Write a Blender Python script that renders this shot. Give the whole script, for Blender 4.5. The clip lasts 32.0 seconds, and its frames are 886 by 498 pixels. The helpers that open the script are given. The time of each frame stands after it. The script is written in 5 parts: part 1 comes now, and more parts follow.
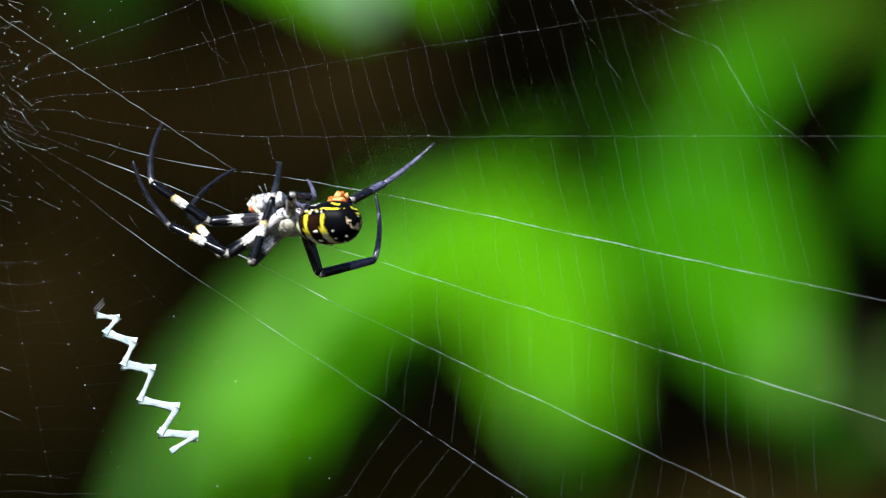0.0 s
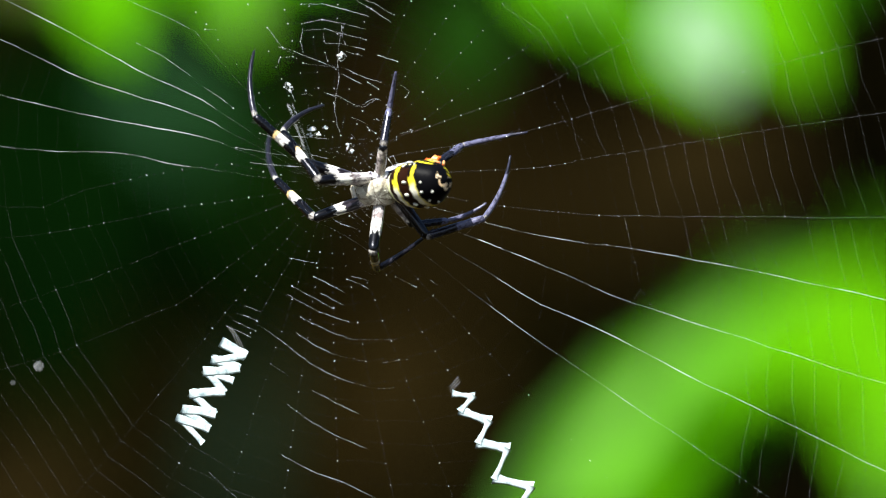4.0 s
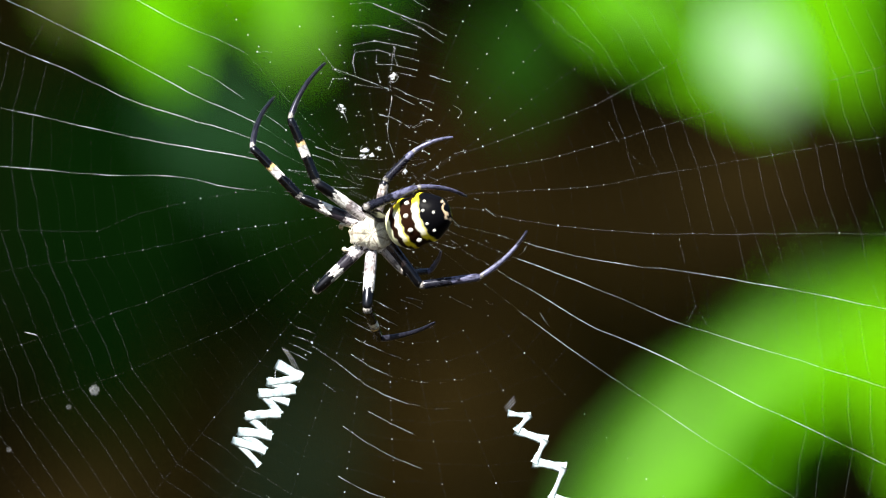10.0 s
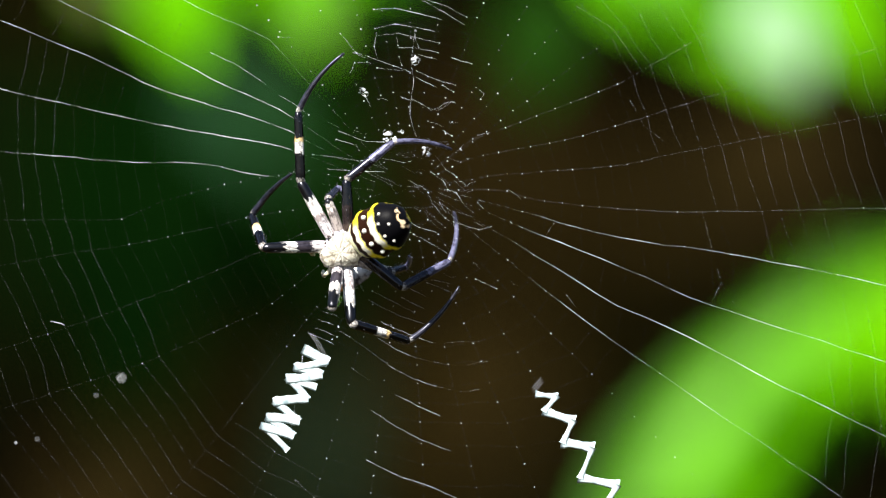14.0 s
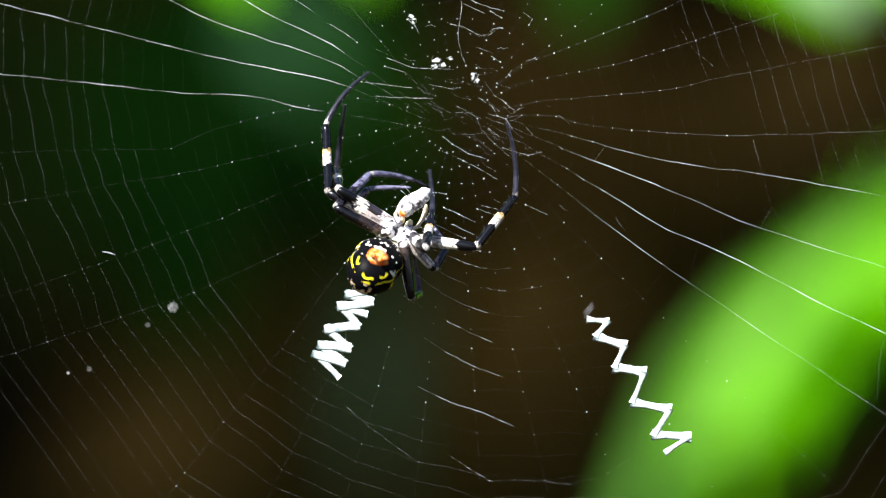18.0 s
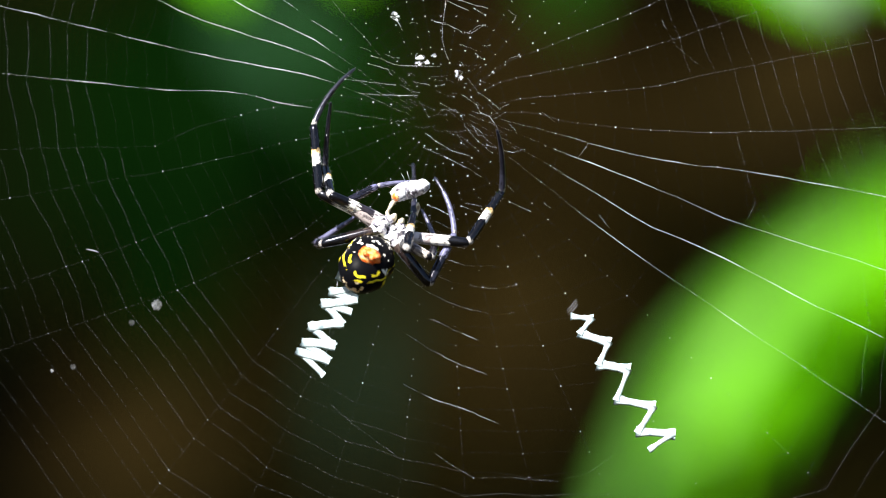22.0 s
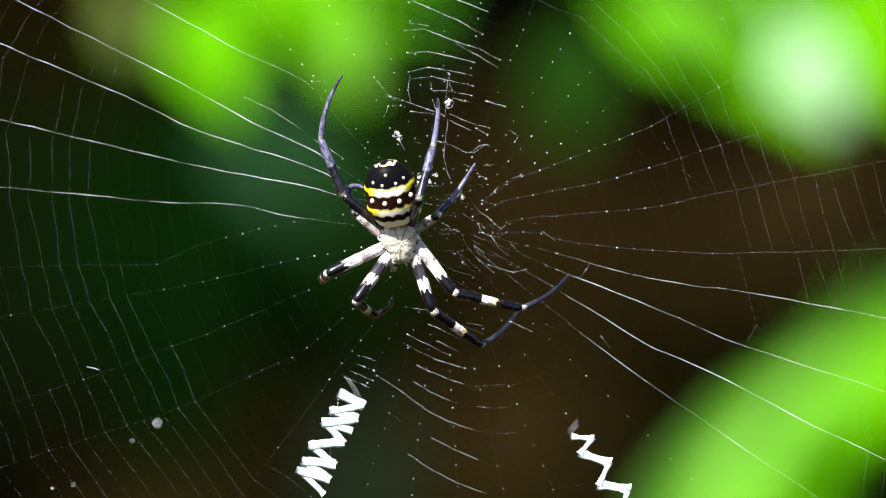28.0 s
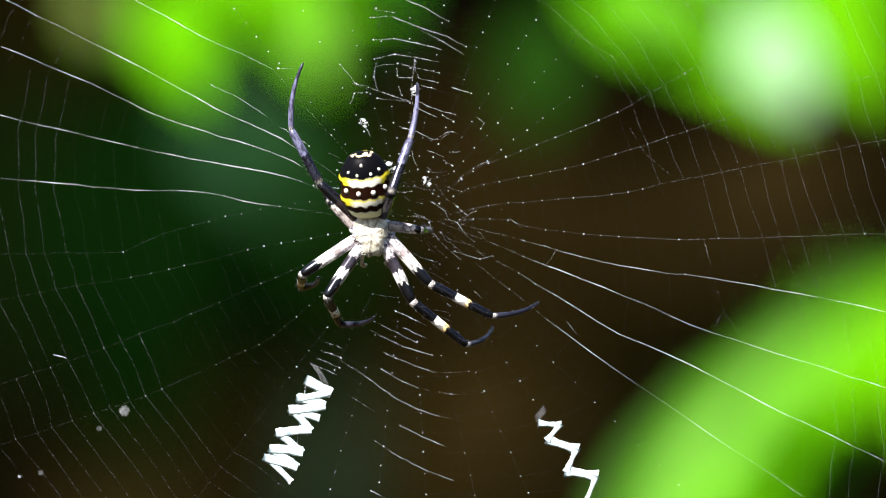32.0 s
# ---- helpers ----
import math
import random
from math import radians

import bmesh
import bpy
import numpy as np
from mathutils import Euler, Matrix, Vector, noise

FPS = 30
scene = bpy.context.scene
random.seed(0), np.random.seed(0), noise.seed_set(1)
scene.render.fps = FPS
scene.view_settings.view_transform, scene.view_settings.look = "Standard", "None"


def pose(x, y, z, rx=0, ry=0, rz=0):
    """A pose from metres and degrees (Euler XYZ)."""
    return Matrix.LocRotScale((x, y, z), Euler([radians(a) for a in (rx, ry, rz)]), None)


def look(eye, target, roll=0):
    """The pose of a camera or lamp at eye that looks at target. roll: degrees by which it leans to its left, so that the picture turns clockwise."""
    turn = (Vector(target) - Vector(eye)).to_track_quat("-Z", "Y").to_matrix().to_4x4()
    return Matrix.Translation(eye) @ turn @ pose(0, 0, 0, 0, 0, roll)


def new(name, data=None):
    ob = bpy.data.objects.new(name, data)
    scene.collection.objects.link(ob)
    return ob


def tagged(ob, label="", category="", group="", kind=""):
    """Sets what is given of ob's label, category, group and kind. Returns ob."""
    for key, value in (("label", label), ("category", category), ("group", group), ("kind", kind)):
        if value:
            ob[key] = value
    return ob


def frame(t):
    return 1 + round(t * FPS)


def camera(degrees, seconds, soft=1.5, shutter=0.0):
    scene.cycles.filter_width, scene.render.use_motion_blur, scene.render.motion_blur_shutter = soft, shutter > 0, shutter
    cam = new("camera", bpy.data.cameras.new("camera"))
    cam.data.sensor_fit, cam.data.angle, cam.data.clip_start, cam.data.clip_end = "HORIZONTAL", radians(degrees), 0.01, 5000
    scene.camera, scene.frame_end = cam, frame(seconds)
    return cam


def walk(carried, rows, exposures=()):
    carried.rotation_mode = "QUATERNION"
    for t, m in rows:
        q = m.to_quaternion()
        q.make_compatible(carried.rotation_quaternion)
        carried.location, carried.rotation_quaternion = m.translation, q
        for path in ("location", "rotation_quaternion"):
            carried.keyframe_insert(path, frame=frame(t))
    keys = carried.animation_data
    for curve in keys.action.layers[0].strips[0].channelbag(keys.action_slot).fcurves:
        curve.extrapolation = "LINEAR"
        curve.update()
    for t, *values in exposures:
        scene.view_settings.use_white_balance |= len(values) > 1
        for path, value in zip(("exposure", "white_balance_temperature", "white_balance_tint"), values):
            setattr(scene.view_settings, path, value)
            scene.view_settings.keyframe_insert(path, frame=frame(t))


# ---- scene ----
# ---- camera ----
cam = camera(7.48, 32.0, soft=0.85, shutter=0.5)
cam.data.dof.use_dof = True
cam.data.dof.focus_distance = 1.195
cam.data.dof.aperture_fstop = 6.0
CAM_EYE = (0.012, -1.2, 0.0)
walk(cam, [
    (0.0, look(CAM_EYE, (0.07382, 0, -0.01707), 0.09)),
    (0.5, look(CAM_EYE, (0.06604, 0, -0.01790), -0.72)),
    (1.0, look(CAM_EYE, (0.04625, 0, -0.01789), -1.05)),
    (1.5, look(CAM_EYE, (0.03614, 0, -0.01573), -1.08)),
    (2.0, look(CAM_EYE, (0.02714, 0, -0.01174), -0.80)),
    (2.5, look(CAM_EYE, (0.02045, 0, -0.00827), -0.21)),
    (3.0, look(CAM_EYE, (0.01523, 0, -0.00520), 0.39)),
    (3.5, look(CAM_EYE, (0.01049, 0, -0.00312), 0.54)),
    (5.5, look(CAM_EYE, (0.01244, 0, -0.00431), 0.42)),
    (6.0, look(CAM_EYE, (0.01076, 0, -0.00039), 1.12)),
    (6.5, look(CAM_EYE, (0.00831, 0, 0.00963), 0.92)),
    (7.0, look(CAM_EYE, (0.00680, 0, 0.01247), 0.23)),
    (7.5, look(CAM_EYE, (0.00571, 0, 0.01445), 0.40)),
    (8.0, look(CAM_EYE, (0.00381, 0, 0.01029), 0.86)),
    (8.5, look(CAM_EYE, (0.00304, 0, 0.00570), 0.50)),
    (9.0, look(CAM_EYE, (0.00162, 0, 0.00275), 0.20)),
    (9.5, look(CAM_EYE, (0.00114, 0, 0.00104), 0.20)),
    (10.0, look(CAM_EYE, (0.00106, 0, 0.00024), -0.06)),
    (10.5, look(CAM_EYE, (0.00066, 0, -0.00014), 0.13)),
    (11.0, look(CAM_EYE, (-0.00035, 0, -0.00002), 0.50)),
    (11.5, look(CAM_EYE, (-0.00026, 0, 0.00029), 0.01)),
    (12.0, look(CAM_EYE, (0.00000, 0, 0.00000), 0.00)),
    (12.5, look(CAM_EYE, (-0.00084, 0, -0.00122), -0.56)),
    (13.0, look(CAM_EYE, (-0.00082, 0, -0.00268), -0.85)),
    (13.5, look(CAM_EYE, (-0.00149, 0, -0.00333), -1.02)),
    (14.0, look(CAM_EYE, (-0.00336, 0, -0.00288), -1.07)),
    (14.5, look(CAM_EYE, (-0.00664, 0, -0.00173), -0.87)),
    (16.5, look(CAM_EYE, (-0.00912, 0, -0.01056), -1.75)),
    (17.0, look(CAM_EYE, (-0.00961, 0, -0.01353), -1.74)),
    (17.5, look(CAM_EYE, (-0.01134, 0, -0.01547), -1.67)),
    (18.0, look(CAM_EYE, (-0.01255, 0, -0.01572), -1.66)),
    (18.5, look(CAM_EYE, (-0.01327, 0, -0.01571), -1.80)),
    (19.0, look(CAM_EYE, (-0.01311, 0, -0.01596), -1.63)),
    (19.5, look(CAM_EYE, (-0.01271, 0, -0.01649), -1.61)),
    (20.0, look(CAM_EYE, (-0.01166, 0, -0.01724), -1.66)),
    (20.5, look(CAM_EYE, (-0.01067, 0, -0.01780), -1.79)),
    (21.0, look(CAM_EYE, (-0.01005, 0, -0.01773), -1.80)),
    (21.5, look(CAM_EYE, (-0.00965, 0, -0.01714), -1.75)),
    (22.0, look(CAM_EYE, (-0.00972, 0, -0.01628), -1.71)),
    (22.5, look(CAM_EYE, (-0.00978, 0, -0.01490), -1.66)),
    (23.0, look(CAM_EYE, (-0.00961, 0, -0.01294), -1.64)),
    (23.5, look(CAM_EYE, (-0.01039, 0, -0.01140), -1.41)),
    (24.0, look(CAM_EYE, (-0.01147, 0, -0.01045), -1.41)),
    (24.5, look(CAM_EYE, (-0.01281, 0, -0.00956), -1.29)),
    (25.0, look(CAM_EYE, (-0.01364, 0, -0.00790), -1.38)),
    (25.5, look(CAM_EYE, (-0.01406, 0, -0.00483), -1.59)),
    (26.0, look(CAM_EYE, (-0.01398, 0, -0.00092), -1.60)),
    (26.5, look(CAM_EYE, (-0.01340, 0, 0.00191), -1.57)),
    (28.5, look(CAM_EYE, (-0.00806, 0, 0.00493), -1.46)),
    (29.0, look(CAM_EYE, (-0.00716, 0, 0.00467), -1.56)),
    (29.5, look(CAM_EYE, (-0.00653, 0, 0.00425), -1.58)),
    (30.0, look(CAM_EYE, (-0.00525, 0, 0.00322), -1.65)),
    (30.5, look(CAM_EYE, (-0.00386, 0, 0.00209), -1.73)),
    (31.0, look(CAM_EYE, (-0.00314, 0, 0.00158), -1.72)),
    (31.5, look(CAM_EYE, (-0.00330, 0, 0.00179), -1.64)),
    (32.0, look(CAM_EYE, (-0.00350, 0, 0.00239), -1.62)),
], exposures=[(0.0, 0.95, 6000, 6), (3.0, 1.2, 6250, 7), (6.0, 1.4, 6350, 8), (13.0, 1.48, 6500, 10), (17.0, 1.6, 6500, 10), (24.0, 1.66, 6400, 11), (32.0, 1.72, 6450, 12)])

# ---- world, sun, exposure ----
SUN_DIR = Vector((-0.38, -0.62, 0.78)).normalized()
world = bpy.data.worlds.new("sky")
scene.world = world
world.use_nodes = True
wn = world.node_tree.nodes
sky = wn.new("ShaderNodeTexSky")
sky.sky_type, sky.sun_disc = "NISHITA", False
sky.sun_elevation = math.asin(SUN_DIR.z)
sky.sun_rotation = math.atan2(SUN_DIR.x, SUN_DIR.y)
world.node_tree.links.new(sky.outputs[0], wn["Background"].inputs[0])
wn["Background"].inputs[1].default_value = 0.045
sun = new("sun", bpy.data.lights.new("sun", "SUN"))
sun.data.energy, sun.data.angle, sun.data.color = 5.0, radians(0.53), (1.0, 0.96, 0.88)
sun.matrix_world = look(SUN_DIR * 6, (0, 0, 0))

# ---- materials ----


class Mat:
    """A small builder for procedural node materials."""

    def __init__(self, name):
        self.m = bpy.data.materials.new(name)
        self.m.use_nodes = True
        self.t = self.m.node_tree
        self.b = self.t.nodes["Principled BSDF"]
        self.coord = self.t.nodes.new("ShaderNodeTexCoord").outputs["Object"]

    def node(self, kind, **inputs):
        n = self.t.nodes.new(kind)
        for k, v in inputs.items():
            self.put(n.inputs[k.replace("_", " ")], v)
        return n

    def put(self, socket, v):
        if isinstance(v, bpy.types.NodeSocket):
            self.t.links.new(v, socket)
        else:
            socket.default_value = v

    def math(self, op, a, b=0.0, clamp=False):
        n = self.t.nodes.new("ShaderNodeMath")
        n.operation, n.use_clamp = op, clamp
        self.put(n.inputs[0], a)
        self.put(n.inputs[1], b)
        return n.outputs[0]

    def noise(self, scale, detail=3.0, rough=0.55):
        n = self.node("ShaderNodeTexNoise", Vector=self.coord, Scale=scale, Detail=detail, Roughness=rough)
        return n.outputs["Fac"]

    def ramp(self, fac, stops, kind="LINEAR"):
        n = self.t.nodes.new("ShaderNodeValToRGB")
        n.color_ramp.interpolation = kind
        e = n.color_ramp.elements
        while len(e) < len(stops):
            e.new(0.5)
        for el, (p, c) in zip(e, stops):
            el.position, el.color = p, (*c, 1) if len(c) == 3 else c
        self.put(n.inputs[0], fac)
        return n.outputs[0]

    def mix(self, fac, a, b):
        n = self.t.nodes.new("ShaderNodeMix")
        n.data_type = "RGBA"
        self.put(n.inputs[0], fac)
        for s, v in ((n.inputs[6], a), (n.inputs[7], b)):
            self.put(s, (*v, 1) if isinstance(v, tuple) and len(v) == 3 else v)
        return n.outputs[2]

    def axes(self):
        return self.node("ShaderNodeSeparateXYZ", Vector=self.coord).outputs

    def bump(self, height, strength, distance):
        n = self.node("ShaderNodeBump", Height=height, Strength=strength, Distance=distance)
        self.put(self.b.inputs["Normal"], n.outputs[0])

    def done(self, color, rough=0.6, **more):
        self.put(self.b.inputs["Base Color"], color if isinstance(color, bpy.types.NodeSocket) else (*color, 1))
        self.put(self.b.inputs["Roughness"], rough)
        for k, v in more.items():
            self.put(self.b.inputs[k.replace("_", " ")], v)
        return self.m


def silk_material(name, color, rough, seen=1.0):
    """Silk; fine threads let most light past them."""
    m = Mat(name)
    c = m.ramp(m.noise(2500.0), [(0.3, tuple(x * 0.8 for x in color)), (0.7, color)])
    m.done(c, rough, Specular_IOR_Level=0.8)
    if seen < 1:
        clear = m.node("ShaderNodeBsdfTransparent")
        both = m.t.nodes.new("ShaderNodeMixShader")
        both.inputs[0].default_value = seen
        m.t.links.new(clear.outputs[0], both.inputs[1])
        m.t.links.new(m.b.outputs[0], both.inputs[2])
        m.t.links.new(both.outputs[0], m.t.nodes["Material Output"].inputs[0])
    return m.m


def leaf_material(name, dark, light, through_light, gloss):
    m = Mat(name)
    big = m.noise(18.0, 2.0)
    fine = m.noise(160.0, 4.0)
    c = m.ramp(m.math("ADD", m.math("MULTIPLY", big, 0.7), m.math("MULTIPLY", fine, 0.3)), [(0.3, dark), (0.7, light)])
    m.bump(fine, 0.4, 0.001)
    m.done(c, gloss, Specular_IOR_Level=0.03)
    glow = m.node("ShaderNodeBsdfTranslucent")
    m.put(glow.inputs["Color"], m.mix(0.5, c, through_light))
    both = m.t.nodes.new("ShaderNodeMixShader")
    both.inputs[0].default_value = 0.45
    m.t.links.new(m.b.outputs[0], both.inputs[1])
    m.t.links.new(glow.outputs[0], both.inputs[2])
    m.t.links.new(both.outputs[0], m.t.nodes["Material Output"].inputs[0])
    return m.m


def leg_material(name, bands, rough=0.22, spread=0.16):
    """Bands along the segment: pairs of place (0 to 1) and colour, with streaks and spots along the leg."""
    m = Mat(name)
    along = m.math("MULTIPLY", m.axes()[1], 1000.0 / 13.0)
    long_coord = m.node("ShaderNodeMapping", Vector=m.coord, Scale=(1.0, 0.16, 1.0)).outputs[0]
    streak = m.node("ShaderNodeTexNoise", Vector=long_coord, Scale=2600.0, Detail=3.0).outputs["Fac"]
    along = m.math("ADD", along, m.math("MULTIPLY", m.math("SUBTRACT", m.noise(1100.0), 0.5), 0.10))
    along = m.math("ADD", along, m.math("MULTIPLY", m.math("SUBTRACT", streak, 0.5), spread))
    c = m.ramp(along, bands)
    spots = m.ramp(m.math("ADD", m.math("MULTIPLY", m.noise(1500.0, 4.0), 0.55), m.math("MULTIPLY", streak, 0.45)), [(0.42, (0.10, 0.08, 0.09)), (0.52, (1, 1, 1))])
    n = m.t.nodes.new("ShaderNodeMix")
    n.data_type, n.blend_type = "RGBA", "MULTIPLY"
    n.inputs[0].default_value = 0.8
    m.put(n.inputs[6], c)
    m.put(n.inputs[7], spots)
    m.bump(streak, 0.3, 0.0001)
    return m.done(n.outputs[2], rough, Specular_IOR_Level=0.45, Specular_Tint=(0.84, 0.86, 1.0, 1.0))


BLACK, WHITE, YELLOW = (0.003, 0.003, 0.004), (0.88, 0.87, 0.83), (0.82, 0.70, 0.03)


def bands_of(*pairs):
    """Hard-edged bands out of (end, colour) pairs."""
    stops, at = [], 0.0
    for end, c in pairs:
        stops += [(at, c), (max(at, end - 0.02), c)]
        at = end
    return stops[:30]


M_SILK = silk_material("silk", (0.85, 0.88, 0.92), 0.3)
M_SILK_FINE = silk_material("silk_fine", (0.85, 0.88, 0.92), 0.3, 0.17)
M_SILK_FAINT = silk_material("silk_faint", (0.85, 0.88, 0.92), 0.3, 0.05)
M_SILK_FAINTEST = silk_material("silk_faintest", (0.85, 0.88, 0.92), 0.3, 0.025)
M_SILK_HALF = silk_material("silk_half", (0.85, 0.88, 0.92), 0.3, 0.45)
m = Mat("silk_band")
fibre = m.noise(9000.0, 3.0)
c = m.ramp(m.math("ADD", m.math("MULTIPLY", m.noise(700.0), 0.6), m.math("MULTIPLY", fibre, 0.4)), [(0.38, (0.22, 0.30, 0.33)), (0.56, (0.58, 0.68, 0.70))])
m.bump(fibre, 0.5, 0.00006)
M_SILK_BAND = m.done(c, 0.6, Specular_IOR_Level=0.3)
# Duller and brighter copy of one leaf green, the light put into their colours.
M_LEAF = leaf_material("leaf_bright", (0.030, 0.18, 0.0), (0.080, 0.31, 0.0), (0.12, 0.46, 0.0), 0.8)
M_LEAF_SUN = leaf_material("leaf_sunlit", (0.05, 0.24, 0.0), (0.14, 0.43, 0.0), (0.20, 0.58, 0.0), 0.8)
# Sheen put into a paler leaf green.
M_LEAF_MID = leaf_material("leaf_painted_sheen", (0.13, 0.37, 0.03), (0.25, 0.54, 0.09), (0.22, 0.54, 0.05), 0.5)
# Withered brown, with the undergrowth's shade put into the colour.
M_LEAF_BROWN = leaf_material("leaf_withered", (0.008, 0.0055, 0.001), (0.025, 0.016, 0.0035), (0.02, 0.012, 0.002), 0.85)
# Reflected light put into the palest leaf colour.
M_LEAF_PALE = leaf_material("leaf_painted_gloss", (0.20, 0.40, 0.17), (0.36, 0.54, 0.35), (0.28, 0.47, 0.20), 0.4)
# Dim leaf copies down to leaf_ash: shade is put into their colours.
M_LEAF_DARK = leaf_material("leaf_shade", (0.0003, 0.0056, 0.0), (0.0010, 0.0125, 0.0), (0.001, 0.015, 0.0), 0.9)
M_LEAF_SHADE_LIGHT = leaf_material("leaf_shade_light", (0.0014, 0.010, 0.0004), (0.0040, 0.021, 0.001), (0.003, 0.024, 0.0005), 0.9)
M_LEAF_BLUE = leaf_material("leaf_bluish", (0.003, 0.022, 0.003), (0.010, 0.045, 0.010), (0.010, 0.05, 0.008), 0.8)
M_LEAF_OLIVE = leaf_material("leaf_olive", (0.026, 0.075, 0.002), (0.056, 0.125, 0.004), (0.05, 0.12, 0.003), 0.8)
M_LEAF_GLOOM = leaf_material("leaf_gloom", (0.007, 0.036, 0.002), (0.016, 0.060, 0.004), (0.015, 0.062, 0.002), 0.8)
M_LEAF_SHADE_DEEP = leaf_material("leaf_shade_deep", (0.0012, 0.0040, 0.0), (0.0030, 0.0075, 0.0006), (0.002, 0.008, 0.0), 0.9)
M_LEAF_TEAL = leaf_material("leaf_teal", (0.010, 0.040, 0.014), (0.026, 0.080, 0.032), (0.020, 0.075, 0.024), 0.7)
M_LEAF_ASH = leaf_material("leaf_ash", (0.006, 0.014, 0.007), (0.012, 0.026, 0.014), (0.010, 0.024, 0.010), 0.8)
M_LEAF_KHAKI = leaf_material("leaf_khaki", (0.10, 0.15, 0.025), (0.20, 0.27, 0.06), (0.16, 0.22, 0.03), 0.7)
# Dim green that paints the main leaf's edge as it falls into shade.
M_LEAF_EDGE_SHADE = leaf_material("leaf_edge_shade", (0.035, 0.12, 0.012), (0.08, 0.22, 0.03), (0.07, 0.22, 0.015), 0.7)
# A dull copy of leaf_bright, with shade put into its colour.
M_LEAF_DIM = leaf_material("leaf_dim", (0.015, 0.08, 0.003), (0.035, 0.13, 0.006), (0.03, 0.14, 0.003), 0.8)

m = Mat("stem")
M_STEM = m.done(m.ramp(m.noise(90.0, 5.0), [(0.3, (0.025, 0.016, 0.006)), (0.7, (0.06, 0.04, 0.014))]), 0.7)

# Earth set near black; the undergrowth's shade is partly in this colour.
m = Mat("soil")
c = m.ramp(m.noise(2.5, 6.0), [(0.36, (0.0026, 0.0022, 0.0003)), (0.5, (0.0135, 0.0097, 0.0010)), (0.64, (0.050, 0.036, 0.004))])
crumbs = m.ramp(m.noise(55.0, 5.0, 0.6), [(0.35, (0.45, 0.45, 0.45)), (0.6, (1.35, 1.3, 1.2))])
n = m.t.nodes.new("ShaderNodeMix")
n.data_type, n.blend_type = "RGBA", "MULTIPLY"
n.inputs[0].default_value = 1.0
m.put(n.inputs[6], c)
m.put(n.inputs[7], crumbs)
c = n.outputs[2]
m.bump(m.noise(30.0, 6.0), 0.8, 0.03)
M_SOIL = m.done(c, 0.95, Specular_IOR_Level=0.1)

m = Mat("abdomen")
x, y, z = m.axes()
s = m.math("MULTIPLY", y, -1000.0 / 12.6)
s = m.math("ADD", s, m.math("MULTIPLY", m.math("SUBTRACT", m.noise(900.0, 3.0), 0.5), 0.06))
s = m.math("SUBTRACT", s, m.math("MULTIPLY", m.math("MULTIPLY", x, x), 1500.0))
s = m.math("ADD", s, m.math("MULTIPLY", m.math("SINE", m.math("MULTIPLY", x, 3600.0)), 0.008))
PALE, UMBER = (0.93, 0.90, 0.76), (0.016, 0.006, 0.003)
flank = m.ramp(m.math("ADD", m.math("MULTIPLY", m.math("ABSOLUTE", x), 250.0), m.math("MULTIPLY", m.math("SUBTRACT", m.noise(800.0), 0.5), 0.25)), [(0.56, PALE), (0.80, YELLOW)])
white = m.ramp(s, bands_of((0.15, (1, 1, 1)), (0.245, (0, 0, 0)), (0.355, (1, 1, 1)), (0.55, (0, 0, 0)), (0.66, (1, 1, 1)), (1.3, (0, 0, 0))))
# on the flanks the bands run out thin and the collar ends
thin = m.ramp(s, bands_of((0.295, (0, 0, 0)), (0.35, (1, 1, 1)), (0.60, (0, 0, 0)), (0.65, (1, 1, 1)), (1.3, (0, 0, 0))))
wide = m.ramp(m.math("MULTIPLY", m.math("ABSOLUTE", x), 250.0), [(0.90, (0, 0, 0)), (1.02, (1, 1, 1))])
white = m.mix(wide, white, thin)
rear = m.ramp(s, bands_of((0.33, (0, 0, 0)), (0.355, (1, 1, 1)), (0.64, (0, 0, 0)), (0.66, (1, 1, 1)), (1.3, (0, 0, 0))))
dark = m.ramp(s, bands_of((0.55, UMBER), (1.3, BLACK)))
collar = m.ramp(s, bands_of((0.15, (0.80, 0.80, 0.50)), (1.3, PALE)))
light = m.mix(rear, m.mix(m.math("LESS_THAN", s, 0.15), flank, collar), YELLOW)
back = m.mix(white, dark, light)
# a broken pale rim round the tail end
tail = m.math("LESS_THAN", m.math("ABSOLUTE", m.math("SUBTRACT", s, 0.941)), 0.010)
tail = m.math("MULTIPLY", tail, m.math("GREATER_THAN", m.noise(420.0), 0.47))
back = m.mix(tail, back, m.mix(m.noise(600.0), (0.86, 0.42, 0.05), PALE))
flecks = m.node("ShaderNodeTexVoronoi", Vector=m.coord, Scale=1050.0).outputs["Distance"]
fore = m.math("GREATER_THAN", y, -0.0080)
belly = m.mix(m.math("MULTIPLY", fore, m.math("LESS_THAN", flecks, m.math("MULTIPLY", m.math("SUBTRACT", m.noise(420.0), 0.34), 1.5))), BLACK, (0.8, 0.76, 0.68))
dx, dy = x, m.math("ADD", y, 0.0088)
ring = m.math("SQRT", m.math("ADD", m.math("MULTIPLY", dx, dx), m.math("MULTIPLY", dy, dy)))
ring = m.math("LESS_THAN", m.math("ABSOLUTE", m.math("SUBTRACT", ring, m.math("ADD", 0.0020, m.math("MULTIPLY", m.noise(400.0), 0.0014)))), 0.00013)
ring = m.math("MULTIPLY", m.math("MULTIPLY", ring, m.math("LESS_THAN", y, -0.0086)), m.math("GREATER_THAN", m.noise(380.0), 0.46))
# a thin yellow line runs round the rim between belly and back
rim = m.math("ADD", z, m.math("MULTIPLY", m.math("SUBTRACT", m.noise(350.0), 0.5), 0.0016))
